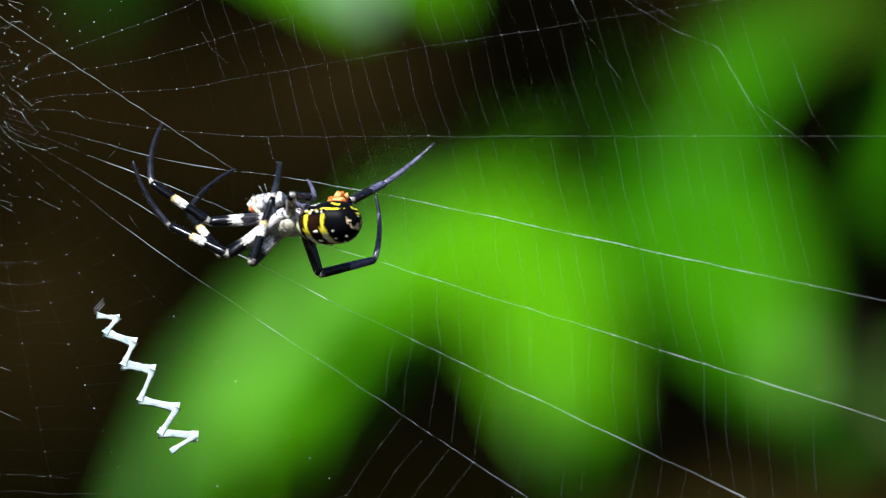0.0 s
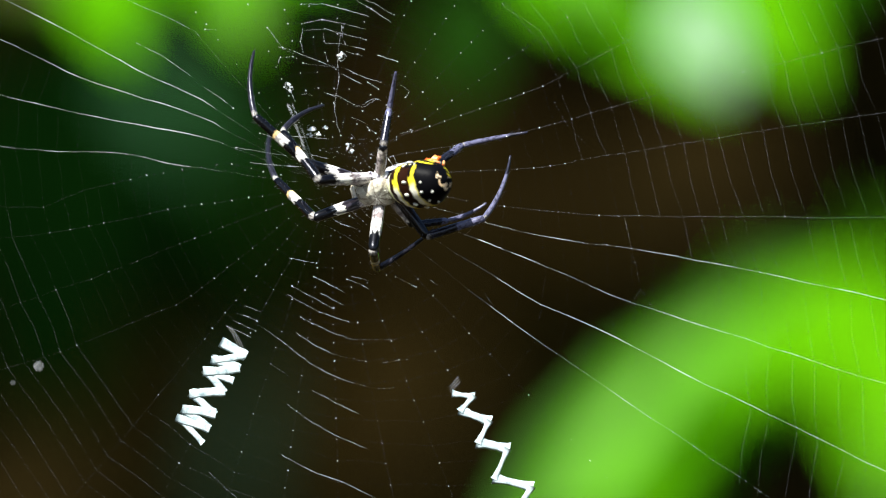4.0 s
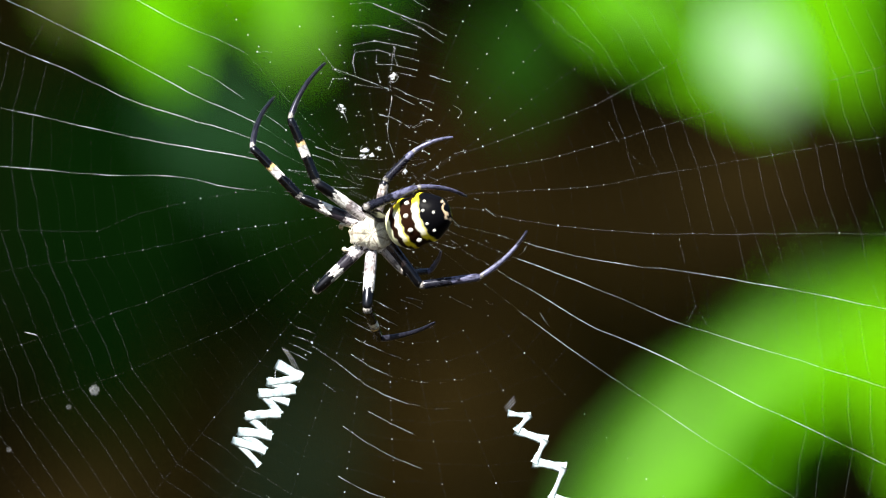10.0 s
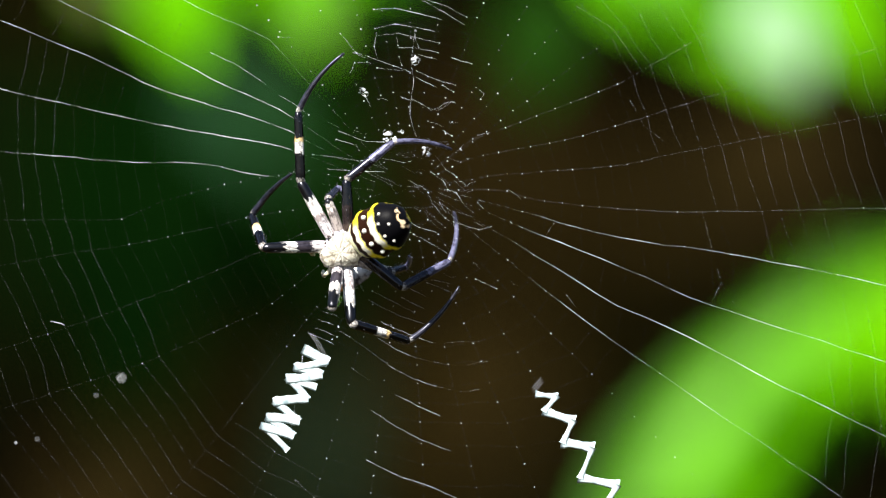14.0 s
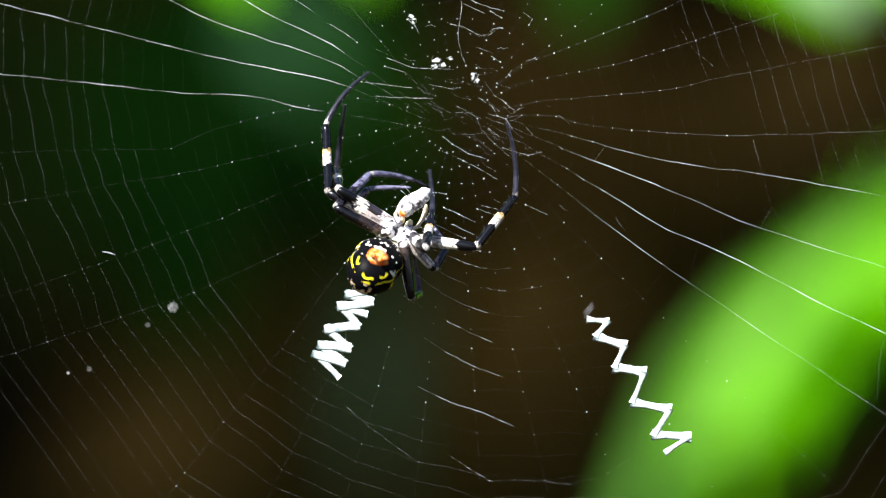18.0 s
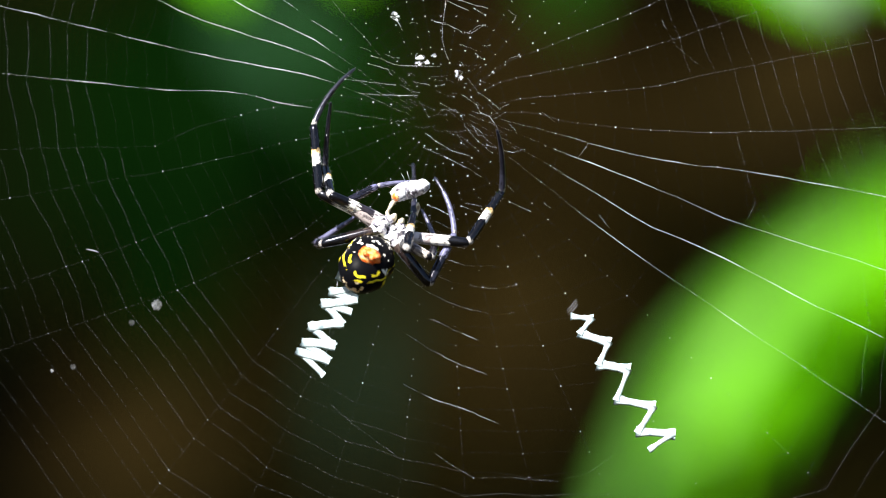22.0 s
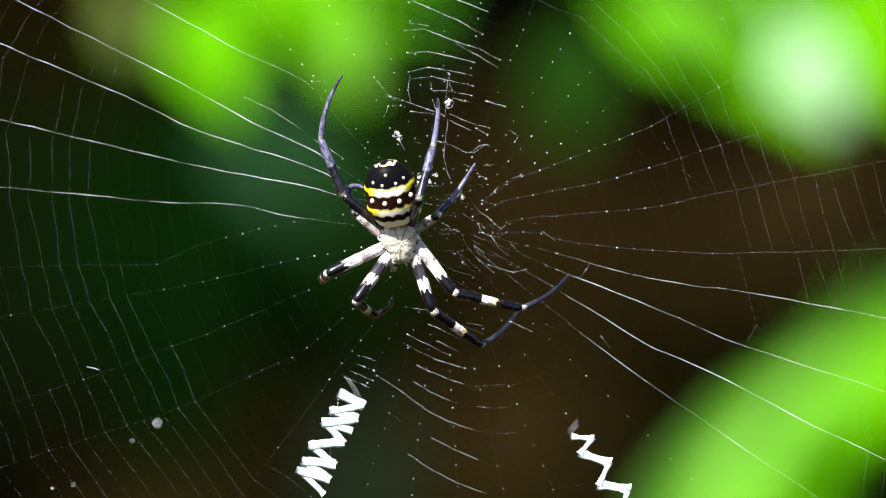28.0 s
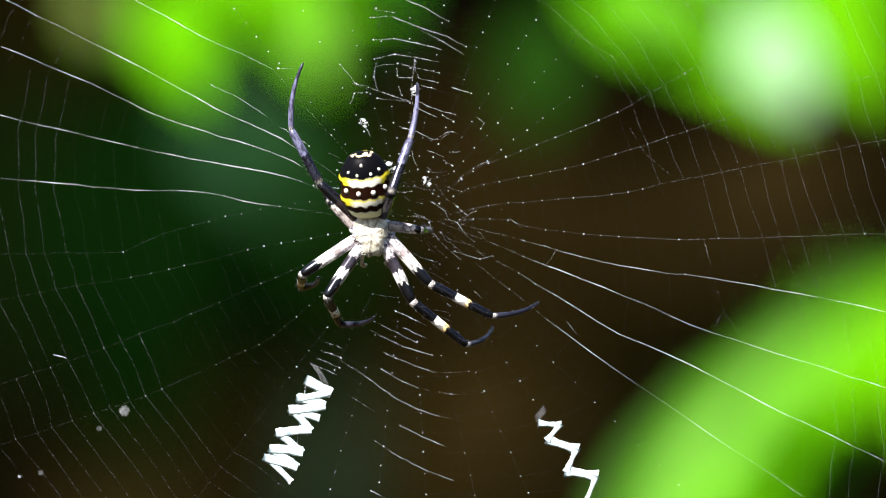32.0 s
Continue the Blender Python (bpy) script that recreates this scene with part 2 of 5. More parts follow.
rim = m.math("LESS_THAN", m.math("ABSOLUTE", m.math("ADD", rim, 0.0011)), 0.00013)
rim = m.math("MULTIPLY", rim, m.math("GREATER_THAN", m.noise(260.0), 0.45))
belly = m.mix(m.math("MAXIMUM", ring, rim), belly, YELLOW)
side = m.math("GREATER_THAN", m.math("ADD", z, m.math("MULTIPLY", m.math("SUBTRACT", m.noise(700.0), 0.5), 0.004)), -0.0003)
m.bump(m.noise(4000.0), 0.3, 0.0001)
M_ABDOMEN = m.done(m.mix(side, belly, back), 0.4, Specular_IOR_Level=0.03)

m = Mat("carapace")
c = m.ramp(m.noise(600.0, 5.0, 0.65), [(0.34, (0.14, 0.11, 0.08)), (0.44, (0.42, 0.39, 0.31)), (0.62, (0.66, 0.64, 0.55))])
m.bump(m.noise(1100.0, 5.0), 0.7, 0.0004)
x, y, z = m.axes()
streak = m.math("SINE", m.math("MULTIPLY", m.math("ARCTAN2", x, m.math("SUBTRACT", y, 0.0032)), 9.0))
streak = m.math("MULTIPLY", m.math("GREATER_THAN", m.math("ADD", streak, m.math("MULTIPLY", m.noise(700.0), 1.2)), 1.3), 0.62)
c = m.mix(streak, c, (0.16, 0.12, 0.08))
under = m.ramp(m.noise(800.0, 4.0), [(0.46, (0.012, 0.009, 0.008)), (0.52, (0.5, 0.47, 0.42))])
c = m.mix(m.math("GREATER_THAN", m.axes()[2], -0.0003), under, c)
M_CARAPACE = m.done(c, 0.5, Sheen_Weight=0.2)
M_BRISTLE = Mat("bristle").done((0.04, 0.036, 0.045), 0.3)
m = Mat("hair")
M_HAIR = m.done(m.ramp(m.noise(500.0), [(0.4, (0.52, 0.50, 0.42)), (0.6, (0.80, 0.79, 0.74))]), 0.4)
m = Mat("sternum")
c = m.ramp(m.noise(850.0, 4.0), [(0.42, BLACK), (0.47, (0.30, 0.28, 0.36)), (0.56, (0.80, 0.79, 0.80))])
M_STERNUM = m.done(c, 0.45)
M_WHITE = Mat("white_spot").done((0.85, 0.83, 0.75), 0.4)
m = Mat("spinneret")
M_SPINNERET = m.done(m.ramp(m.noise(1200.0), [(0.36, (0.6, 0.06, 0.01)), (0.52, (0.85, 0.20, 0.02)), (0.68, (0.9, 0.55, 0.25))]), 0.4)
M_EYE = Mat("eye").done((0.005, 0.005, 0.006), 0.08)
m = Mat("palp")
M_PALP = m.done(m.ramp(m.noise(900.0), [(0.36, (0.25, 0.19, 0.12)), (0.55, (0.66, 0.60, 0.46))]), 0.5)
m = Mat("wrapping")
c = m.ramp(m.noise(700.0, 5.0), [(0.36, (0.05, 0.04, 0.05)), (0.43, (0.26, 0.25, 0.30)), (0.50, (0.58, 0.59, 0.64)), (0.60, (0.86, 0.86, 0.88))])
m.bump(m.noise(2500.0, 4.0), 0.9, 0.0003)
M_WRAP = m.done(c, 0.5)

LILAC = (0.60, 0.56, 0.58)
FEMUR_FIRST = leg_material("femur_banded", bands_of((0.05, (0.08, 0.045, 0.03)), (0.22, LILAC), (0.46, (0.03, 0.025, 0.034)), (0.62, WHITE), (1.0, BLACK)), 0.28, 0.24)
FEMUR_SECOND = leg_material("femur_pale", bands_of((0.05, (0.10, 0.06, 0.05)), (0.32, LILAC), (0.40, (0.30, 0.25, 0.25)), (0.64, WHITE), (1.0, BLACK)), 0.28, 0.24)
FEMUR_THIRD = leg_material("femur_mottled", bands_of((0.34, (0.30, 0.26, 0.25)), (0.46, (0.56, 0.51, 0.47)), (1.0, BLACK)), 0.25)
TIBIA_FRONT = leg_material("tibia_banded", bands_of((0.06, (0.4, 0.38, 0.36)), (0.40, BLACK), (0.55, WHITE), (0.61, (0.85, 0.61, 0.28)), (1.0, BLACK)), 0.18, 0.07)
FOOT_FRONT = leg_material("foot_black", bands_of((0.06, (0.5, 0.48, 0.45)), (0.3, (0.024, 0.024, 0.038)), (1.0, (0.012, 0.012, 0.020))), 0.3)
FEMUR_BACK = leg_material("femur_dark", bands_of((0.15, (0.05, 0.035, 0.03)), (0.4, (0.015, 0.010, 0.010)), (1.0, BLACK)))
# Lilac lengths put the sky's reflection on black leg hair into the colour.
TIBIA_BACK = leg_material("tibia_dark", bands_of((0.05, (0.3, 0.28, 0.26)), (0.45, (0.012, 0.012, 0.020)), (1.0, (0.12, 0.12, 0.20))), 0.26)
FOOT_BACK = leg_material("foot_dark", bands_of((0.05, (0.4, 0.38, 0.36)), (0.7, (0.12, 0.12, 0.20)), (1.0, (0.02, 0.02, 0.035))), 0.3)

# ---- mesh helpers ----


def part(name, verts, faces, material, parent=None, label="", smooth=True):
    """One mesh object under a thing or a part."""
    me = bpy.data.meshes.new(name)
    me.from_pydata([tuple(v) for v in verts], [], faces)
    me.materials.append(material)
    if smooth:
        me.polygons.foreach_set("use_smooth", [True] * len(me.polygons))
    me.update()
    ob = new(name, me)
    ob.parent = parent
    return tagged(ob, label)


class Shape:
    """Verts and faces gathered piece by piece."""

    def __init__(self):
        self.v, self.f = [], []

    def tube(self, points, radii, sides=4, caps=True):
        points = [Vector(p) for p in points]
        if not hasattr(radii, "__len__"):
            radii = [radii] * len(points)
        base = len(self.v)
        for i, p in enumerate(points):
            d = (points[min(i + 1, len(points) - 1)] - points[max(i - 1, 0)]).normalized()
            a = d.cross(Vector((0, 0, 1)) if abs(d.z) < 0.9 else Vector((1, 0, 0))).normalized()
            b = d.cross(a)
            for k in range(sides):
                w = 2 * math.pi * k / sides
                self.v.append(p + (a * math.cos(w) + b * math.sin(w)) * radii[i])
        for i in range(len(points) - 1):
            for k in range(sides):
                o, n = base + i * sides, (k + 1) % sides
                self.f.append((o + k, o + n, o + sides + n, o + sides + k))
        if caps:
            self.f.append(tuple(base + k for k in reversed(range(sides))))
            self.f.append(tuple(base + (len(points) - 1) * sides + k for k in range(sides)))
        return self

    def blob(self, centre, radii, rings=6, sides=8, wobble=0.0, rng=random):
        """A ball, stretched along the axes and made uneven."""
        c, base = Vector(centre), len(self.v)
        self.v.append(c + Vector((0, 0, radii[2])))
        for i in range(1, rings):
            a = math.pi * i / rings
            for k in range(sides):
                w = 2 * math.pi * k / sides
                e = 1 + rng.uniform(-wobble, wobble)
                self.v.append(c + Vector((radii[0] * math.sin(a) * math.cos(w) * e, radii[1] * math.sin(a) * math.sin(w) * e, radii[2] * math.cos(a) * e)))
        self.v.append(c - Vector((0, 0, radii[2])))
        last = len(self.v) - 1
        for k in range(sides):
            n = (k + 1) % sides
            self.f.append((base, base + 1 + k, base + 1 + n))
            for i in range(rings - 2):
                o = base + 1 + i * sides
                self.f.append((o + k, o + sides + k, o + sides + n, o + n))
            o = base + 1 + (rings - 2) * sides
            self.f.append((o + k, last, o + n))
        return self

    def part(self, name, material, parent=None, label="", smooth=True):
        return part(name, self.v, self.f, material, parent, label, smooth)


def empty(name, m=None):
    ob = new(name)
    ob.empty_display_size = 0.01
    if m is not None:
        ob.matrix_basis = m
    return ob


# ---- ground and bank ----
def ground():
    """One sheet: level ground before an undercut earth bank, and level land beyond its lip to the horizon. The lip is
    added out of view to shade the bank.
    """
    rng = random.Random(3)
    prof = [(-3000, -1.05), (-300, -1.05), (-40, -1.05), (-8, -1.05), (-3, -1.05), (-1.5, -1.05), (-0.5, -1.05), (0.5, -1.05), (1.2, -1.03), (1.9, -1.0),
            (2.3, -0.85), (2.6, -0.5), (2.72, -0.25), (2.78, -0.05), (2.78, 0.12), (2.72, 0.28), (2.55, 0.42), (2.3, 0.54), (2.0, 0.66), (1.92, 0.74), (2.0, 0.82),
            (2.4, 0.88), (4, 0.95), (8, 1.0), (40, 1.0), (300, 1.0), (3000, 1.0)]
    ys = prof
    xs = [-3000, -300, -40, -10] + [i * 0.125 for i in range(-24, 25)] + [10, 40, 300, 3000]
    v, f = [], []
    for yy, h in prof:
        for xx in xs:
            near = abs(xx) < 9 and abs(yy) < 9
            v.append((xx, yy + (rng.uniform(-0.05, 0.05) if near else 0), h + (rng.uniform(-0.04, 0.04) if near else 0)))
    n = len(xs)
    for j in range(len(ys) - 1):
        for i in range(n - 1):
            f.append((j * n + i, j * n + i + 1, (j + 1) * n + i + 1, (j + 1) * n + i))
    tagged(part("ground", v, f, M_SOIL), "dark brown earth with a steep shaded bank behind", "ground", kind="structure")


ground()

# ---- foliage behind the web ----
EYE = Vector((0.012, -1.2, 0.0))


def behind(x_mm, z_mm, depth):
    """A place depth metres behind the web's plane, in line with a place on the web."""
    p = Vector((x_mm / 1000, 0, z_mm / 1000))
    return EYE + (p - EYE) * ((1.2 + depth) / 1.2)


def R(u, v, depth):
    """The same by tenths of a millimetre, u to the right and v down from a corner of the web."""
    return behind((u - 784) * 0.1, (441 - v) * 0.1, depth)


def leaf(shrub, base, tip, width, material, facing=(-0.2, -0.9, 0.4), curl=0.12, label=""):
    """An ovate leaf with a folded blade, a raised midrib and a short stalk."""
    base, tip = Vector(base), Vector(tip)
    along = tip - base
    length = along.length
    along.normalize()
    up = Vector(facing)
    up = (up - along * up.dot(along)).normalized()
    across = along.cross(up)
    rng = random.Random(int(base.x * 9000 + tip.z * 7000))
    v, f, rows, cols = [], [], 16, 9
    for i in range(rows + 1):
        s = i / rows
        w = width / 2 * (math.sin(math.pi * s ** 0.75) ** 0.8 if 0 < s < 1 else 0.0)
        for j in range(cols):
            q = j / (cols - 1) * 2 - 1
            wave = 0.02 * length * math.sin(9 * s + 2 * q) * abs(q)
            lift = abs(q) * w * 0.28 - curl * length * s * s + wave
            edge = 1 + (0.05 * math.sin(31 * s) if abs(q) == 1 else 0)
            v.append(base + along * length * s + across * q * w * edge + up * lift)
    for i in range(rows):
        for j in range(cols - 1):
            f.append((i * cols + j, i * cols + j + 1, (i + 1) * cols + j + 1, (i + 1) * cols + j))
    blade = part("leaf", v, f, material, shrub, label)
    thick = blade.modifiers.new("thickness", "SOLIDIFY")
    thick.thickness, thick.offset = 0.0006, 0
    mid = [base + along * length * i / rows - up * (curl * length * (i / rows) ** 2) for i in range(rows + 1)]
    rib = Shape().tube(mid, [0.0016 * (1.1 - i / rows) for i in range(rows + 1)], 6)
    back = -along * 0.02 + Vector((0.004, 0.04, 0.01))
    rib.tube([base, base + back * 0.5, base + back], 0.0009, 6)
    rib.part("leaf_midrib", material, blade)
    return blade


def shrub(name, label, material_stem, stems):
    top = tagged(empty(name, pose(*stems[0][0])), label, "shrub")
    inv = top.matrix_basis.inverted()
    for pts in stems:
        pts = [Vector(p) for p in pts]
        smooth = []
        for i in range(len(pts) - 1):
            for k in range(6):
                q = k / 6
                smooth.append(inv @ (pts[i].lerp(pts[i + 1], q) + Vector((math.sin(i + q * 3) * 0.006, math.cos(2 * i + q * 3) * 0.006, 0))))
        smooth.append(inv @ pts[-1])
        n = len(smooth)
        Shape().tube(smooth, [0.006 * (1 - 0.6 * i / n) for i in range(n)], 8).part("stem", material_stem, top)
    return top


def adopt(top, child):
    """Hang a part that was built in world space under a thing that does not turn."""
    child.parent = top
    child.matrix_basis = top.matrix_basis.inverted() @ child.matrix_basis


def leaves(shrub_ob, k, rows):
    """Leaves from base to tip: places and width by tenths of a millimetre as seen on the web, depth behind it in parts of k metres."""
    for (u0, v0, d0), (u1, v1, d1), width, mat, facing in rows:
        d0, d1 = d0 * k, d1 * k
        wide = width * 0.0001 * (1.2 + d0) / 1.2
        adopt(shrub_ob, leaf(shrub_ob, R(u0, v0, d0), R(u1, v1, d1), wide, mat, facing))


def foliage():
    near = shrub("broadleaf_shrub", "sunlit bright green broad-leaved shrub behind the web", M_STEM,
                 [[(0.37, 0.84, -1.04), (0.33, 0.84, -0.5), (0.27, 0.84, -0.10), (0.19, 0.82, 0.00)],
                  [(0.32, 0.84, -0.45), (0.38, 0.86, -0.15), (0.38, 0.84, 0.05), (0.35, 0.82, 0.11)]])
    # Which leaves look lit and which dim is set by material colour here.
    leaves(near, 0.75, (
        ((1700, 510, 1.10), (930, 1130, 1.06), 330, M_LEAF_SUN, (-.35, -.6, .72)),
        # Dim leaf added behind to imitate the first one's shaded, soft edge.
        ((1640, 520, 1.16), (880, 1085, 1.12), 350, M_LEAF_EDGE_SHADE, (-.35, -.6, .72)),
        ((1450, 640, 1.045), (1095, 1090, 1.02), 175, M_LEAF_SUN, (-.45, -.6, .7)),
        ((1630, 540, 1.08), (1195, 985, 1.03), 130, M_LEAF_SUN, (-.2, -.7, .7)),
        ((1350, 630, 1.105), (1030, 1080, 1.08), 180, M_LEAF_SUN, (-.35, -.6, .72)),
        # Paler leaf in the main one's fold, standing in for its sheen.
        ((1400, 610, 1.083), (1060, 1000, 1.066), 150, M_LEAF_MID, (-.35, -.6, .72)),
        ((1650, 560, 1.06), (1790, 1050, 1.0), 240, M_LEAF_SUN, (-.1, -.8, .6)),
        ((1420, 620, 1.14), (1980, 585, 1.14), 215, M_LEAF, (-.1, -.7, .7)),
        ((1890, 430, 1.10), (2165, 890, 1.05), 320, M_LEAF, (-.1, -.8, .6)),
        # Small pale leaves stand in for sheen near two leaf tips.
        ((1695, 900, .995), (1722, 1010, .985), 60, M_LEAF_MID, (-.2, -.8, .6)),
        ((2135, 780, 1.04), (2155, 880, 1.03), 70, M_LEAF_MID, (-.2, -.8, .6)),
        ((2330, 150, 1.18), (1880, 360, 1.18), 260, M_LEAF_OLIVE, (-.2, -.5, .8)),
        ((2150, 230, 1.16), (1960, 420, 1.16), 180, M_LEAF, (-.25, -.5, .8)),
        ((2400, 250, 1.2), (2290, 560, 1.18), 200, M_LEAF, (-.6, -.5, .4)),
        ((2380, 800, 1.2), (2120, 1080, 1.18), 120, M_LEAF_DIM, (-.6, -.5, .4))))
    high = shrub("overhanging_shrub", "bright green leafy twigs hanging above the web", M_STEM,
                 [[(0.60, 0.66, -1.04), (0.52, 0.66, -0.2), (0.31, 0.62, 0.12), (0.05, 0.58, 0.105), (-0.17, 0.55, 0.10)]])
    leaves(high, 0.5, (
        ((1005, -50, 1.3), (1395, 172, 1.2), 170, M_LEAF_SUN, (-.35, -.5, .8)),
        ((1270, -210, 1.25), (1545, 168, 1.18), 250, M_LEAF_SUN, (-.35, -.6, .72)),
        # Small pale leaves stand in for light reflected off the larger ones.
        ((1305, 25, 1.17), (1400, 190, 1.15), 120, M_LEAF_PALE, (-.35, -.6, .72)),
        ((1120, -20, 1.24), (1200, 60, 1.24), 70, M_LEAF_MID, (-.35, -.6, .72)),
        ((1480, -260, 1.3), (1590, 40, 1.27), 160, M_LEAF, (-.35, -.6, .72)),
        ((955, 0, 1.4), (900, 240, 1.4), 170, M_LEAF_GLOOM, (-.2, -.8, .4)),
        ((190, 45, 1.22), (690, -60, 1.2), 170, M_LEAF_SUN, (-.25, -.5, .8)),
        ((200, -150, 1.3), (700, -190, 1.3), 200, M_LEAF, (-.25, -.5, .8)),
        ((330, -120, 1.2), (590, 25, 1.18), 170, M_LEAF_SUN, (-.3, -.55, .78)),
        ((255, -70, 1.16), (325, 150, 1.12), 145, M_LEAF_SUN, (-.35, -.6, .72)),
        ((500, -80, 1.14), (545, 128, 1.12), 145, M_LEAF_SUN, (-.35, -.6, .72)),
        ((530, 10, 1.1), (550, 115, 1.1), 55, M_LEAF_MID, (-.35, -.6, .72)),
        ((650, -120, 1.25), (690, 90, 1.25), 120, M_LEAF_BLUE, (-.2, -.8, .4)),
        ((110, -80, 1.2), (185, 50, 1.2), 85, M_LEAF_KHAKI, (-.2, -.7, .5)),
        ((590, -230, 1.25), (735, -60, 1.25), 150, M_LEAF, (-.3, -.55, .78)),
        ((950, -180, 1.3), (1190, -100, 1.3), 65, M_LEAF_KHAKI, (-.2, -.7, .5))))
    # Sunlit like the rest; its shade is put into the leaves' dark colours.
    dim = shrub("shade_toned_shrub", "deep green and withered brown leaves in shaded undergrowth", M_STEM,
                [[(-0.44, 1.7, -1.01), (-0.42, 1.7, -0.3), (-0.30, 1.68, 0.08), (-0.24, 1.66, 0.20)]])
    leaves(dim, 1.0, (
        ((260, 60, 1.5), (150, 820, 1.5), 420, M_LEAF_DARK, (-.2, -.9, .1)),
        ((-60, 60, 1.55), (-150, 760, 1.55), 380, M_LEAF_SHADE_DEEP, (-.2, -.9, .1)),
        ((450, 100, 1.55), (475, 660, 1.5), 370, M_LEAF_SHADE_LIGHT, (-.3, -.9, .2)),
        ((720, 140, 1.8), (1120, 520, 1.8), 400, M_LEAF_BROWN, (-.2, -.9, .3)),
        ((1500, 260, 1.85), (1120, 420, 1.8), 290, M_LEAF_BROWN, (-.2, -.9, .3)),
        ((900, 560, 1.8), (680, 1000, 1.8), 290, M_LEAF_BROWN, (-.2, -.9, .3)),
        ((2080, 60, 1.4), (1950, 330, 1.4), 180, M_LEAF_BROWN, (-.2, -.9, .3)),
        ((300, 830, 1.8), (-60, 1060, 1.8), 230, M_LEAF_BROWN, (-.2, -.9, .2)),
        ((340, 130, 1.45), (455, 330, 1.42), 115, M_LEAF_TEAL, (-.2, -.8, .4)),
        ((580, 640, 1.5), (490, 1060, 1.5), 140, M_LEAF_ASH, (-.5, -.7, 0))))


foliage()

# ---- the orb web ----
HUB = Vector((-0.0094, 0, 0.0076))
RAY_ANGLES = [-46, -57, -68, -78, -88, -98, -108, -118, -129, 128, 115, 105, 97, 88, 79, 67, 56, 46, 36]
RAYS = []


def ray(thickness, *points):
    """A spoke that is plainly seen: thickness in thousandths of a millimetre, then its places on the web in mm."""
    RAYS.append((thickness, [Vector((x, 0, z)) / 1000 - HUB for x, z in points]))


ray(48, (-32.4, 22.9), (-43.2, 27.5), (-54.7, 34.0), (-76.6, 44.7))
ray(53, (-32.0, 19.7), (-43.9, 23.3), (-54.7, 26.8), (-67.5, 32.9), (-76.9, 36.7))
ray(45, (-31.0, 16.0), (-41.8, 17.9), (-51.9, 19.7), (-67.1, 23.1), (-76.9, 25.3))
ray(36, (-37.4, 11.2), (-45.8, 13.3), (-56.9, 13.3), (-76.8, 14.9))
ray(40, (-33.8, 35.1), (-46.6, 40.9), (-58.4, 47.1))
ray(7, (-27.6, 11.5), (-41.1, 9.4), (-52.9, 6.5), (-60.3, 3.5), (-76.8, 3.6))
ray(14, (6.7, 7.6), (13.7, 5.3), (23.8, 4.1), (38.0, 2.8), (80.0, 2.9))
ray(36, (15.8, 1.0), (24.5, -1.3), (33.9, -3.0), (44.7, -4.1), (69.1, -8.5), (79.9, -10.8))
ray(51, (13.1, -1.3), (20.5, -4.1), (34.0, -9.4), (39.4, -12.2), (62.3, -19.3), (79.9, -24.8))
ray(51, (12.7, -5.0), (27.3, -13.9), (36.1, -17.3), (54.9, -26.8), (80.0, -38.7))
ray(32, (20.2, -15.4), (24.9, -18.9), (35.7, -26.0), (59.1, -41.5))
ray(12, (6.0, 10.0), (27.2, 11.2), (45.4, 14.5), (69.0, 18.5), (79.1, 20.1))
ray(12, (1.6, 13.2), (20.8, 16.4), (39.9, 21.9), (52.7, 25.6), (79.7, 32.6))
ray(10, (1.6, 16.2), (17.1, 21.6), (28.4, 25.7), (34.5, 29.1))
ray(8, (-36.4, 3.6), (-54.0, -0.4), (-72.6, -2.9), (-90.7, -5.6))
ray(8, (-36.1, -2.9), (-51.3, -9.0), (-70.0, -15.5), (-89.1, -21.4))
ray(8, (-34.9, -13.0), (-45.0, -17.2), (-57.2, -22.3), (-81.4, -29.6))

LOOSE = []
SWAYING = {"left": [], "right": []}
DRAGLINE = []


def loose(thickness, *points):
    """A torn or slack thread or spiral rung; its glint is put into thickness."""
    LOOSE.append((thickness, [Vector((x, 0, z)) / 1000 - HUB for x, z in points]))


loose(5, (20.4, 41.0), (21.3, 39.5), (27.3, 35.7), (32.8, 27.5))
loose(4, (30.1, 23.1), (32.6, 18.4), (37.3, 14.3))
loose(4, (42.7, 2.9), (45.8, -9.9), (48.2, -13.9))
loose(4, (45.8, -9.9), (43.8, -13.3))
loose(20, (-43.9, 32.7), (-38.9, 30.2), (-34.1, 26.8))
loose(16, (-31.8, 35.2), (-29.1, 35.1))
loose(9, (106.3, 27.1), (114.4, 22.1), (122.9, 18.6), (128.4, 9.1), (140.4, 0.1))
loose(8, (109.3, 27.1), (116.4, 22.9))
loose(10, (122.9, 18.6), (125.4, 14.1), (133.4, 1.1))
loose(8, (133.9, 21.6), (139.4, 7.1), (144.4, 0.1))
loose(22, (-20.8, 35.6), (-19.4, 33.8), (-18.0, 32.1), (-15.9, 31.4), (-11.5, 29.7), (-8.6, 28.6))
loose(24, (-14.4, 35.7), (-14.9, 33.2), (-14.3, 31.0))
loose(26, (-7.6, 36.0), (-8.0, 33.5), (-8.3, 30.0), (-8.0, 27.0), (-8.5, 24.0), (-8.8, 21.5), (-8.3, 18.5), (-7.7, 17.2))
loose(22, (-17.7, 25.1), (-16.5, 24.1), (-15.7, 22.6))
loose(18, (-5.2, 21.7), (-3.7, 22.1), (-2.2, 23.1), (-0.9, 23.2))
loose(16, (2.9, 25.7), (4.5, 24.5), (3.8, 23.5))
loose(18, (-21.9, 16.9), (-18.4, 15.8), (-17.8, 14.6))
loose(22, (-26.1, 14.3), (-20.1, 13.4), (-17.3, 13.0))
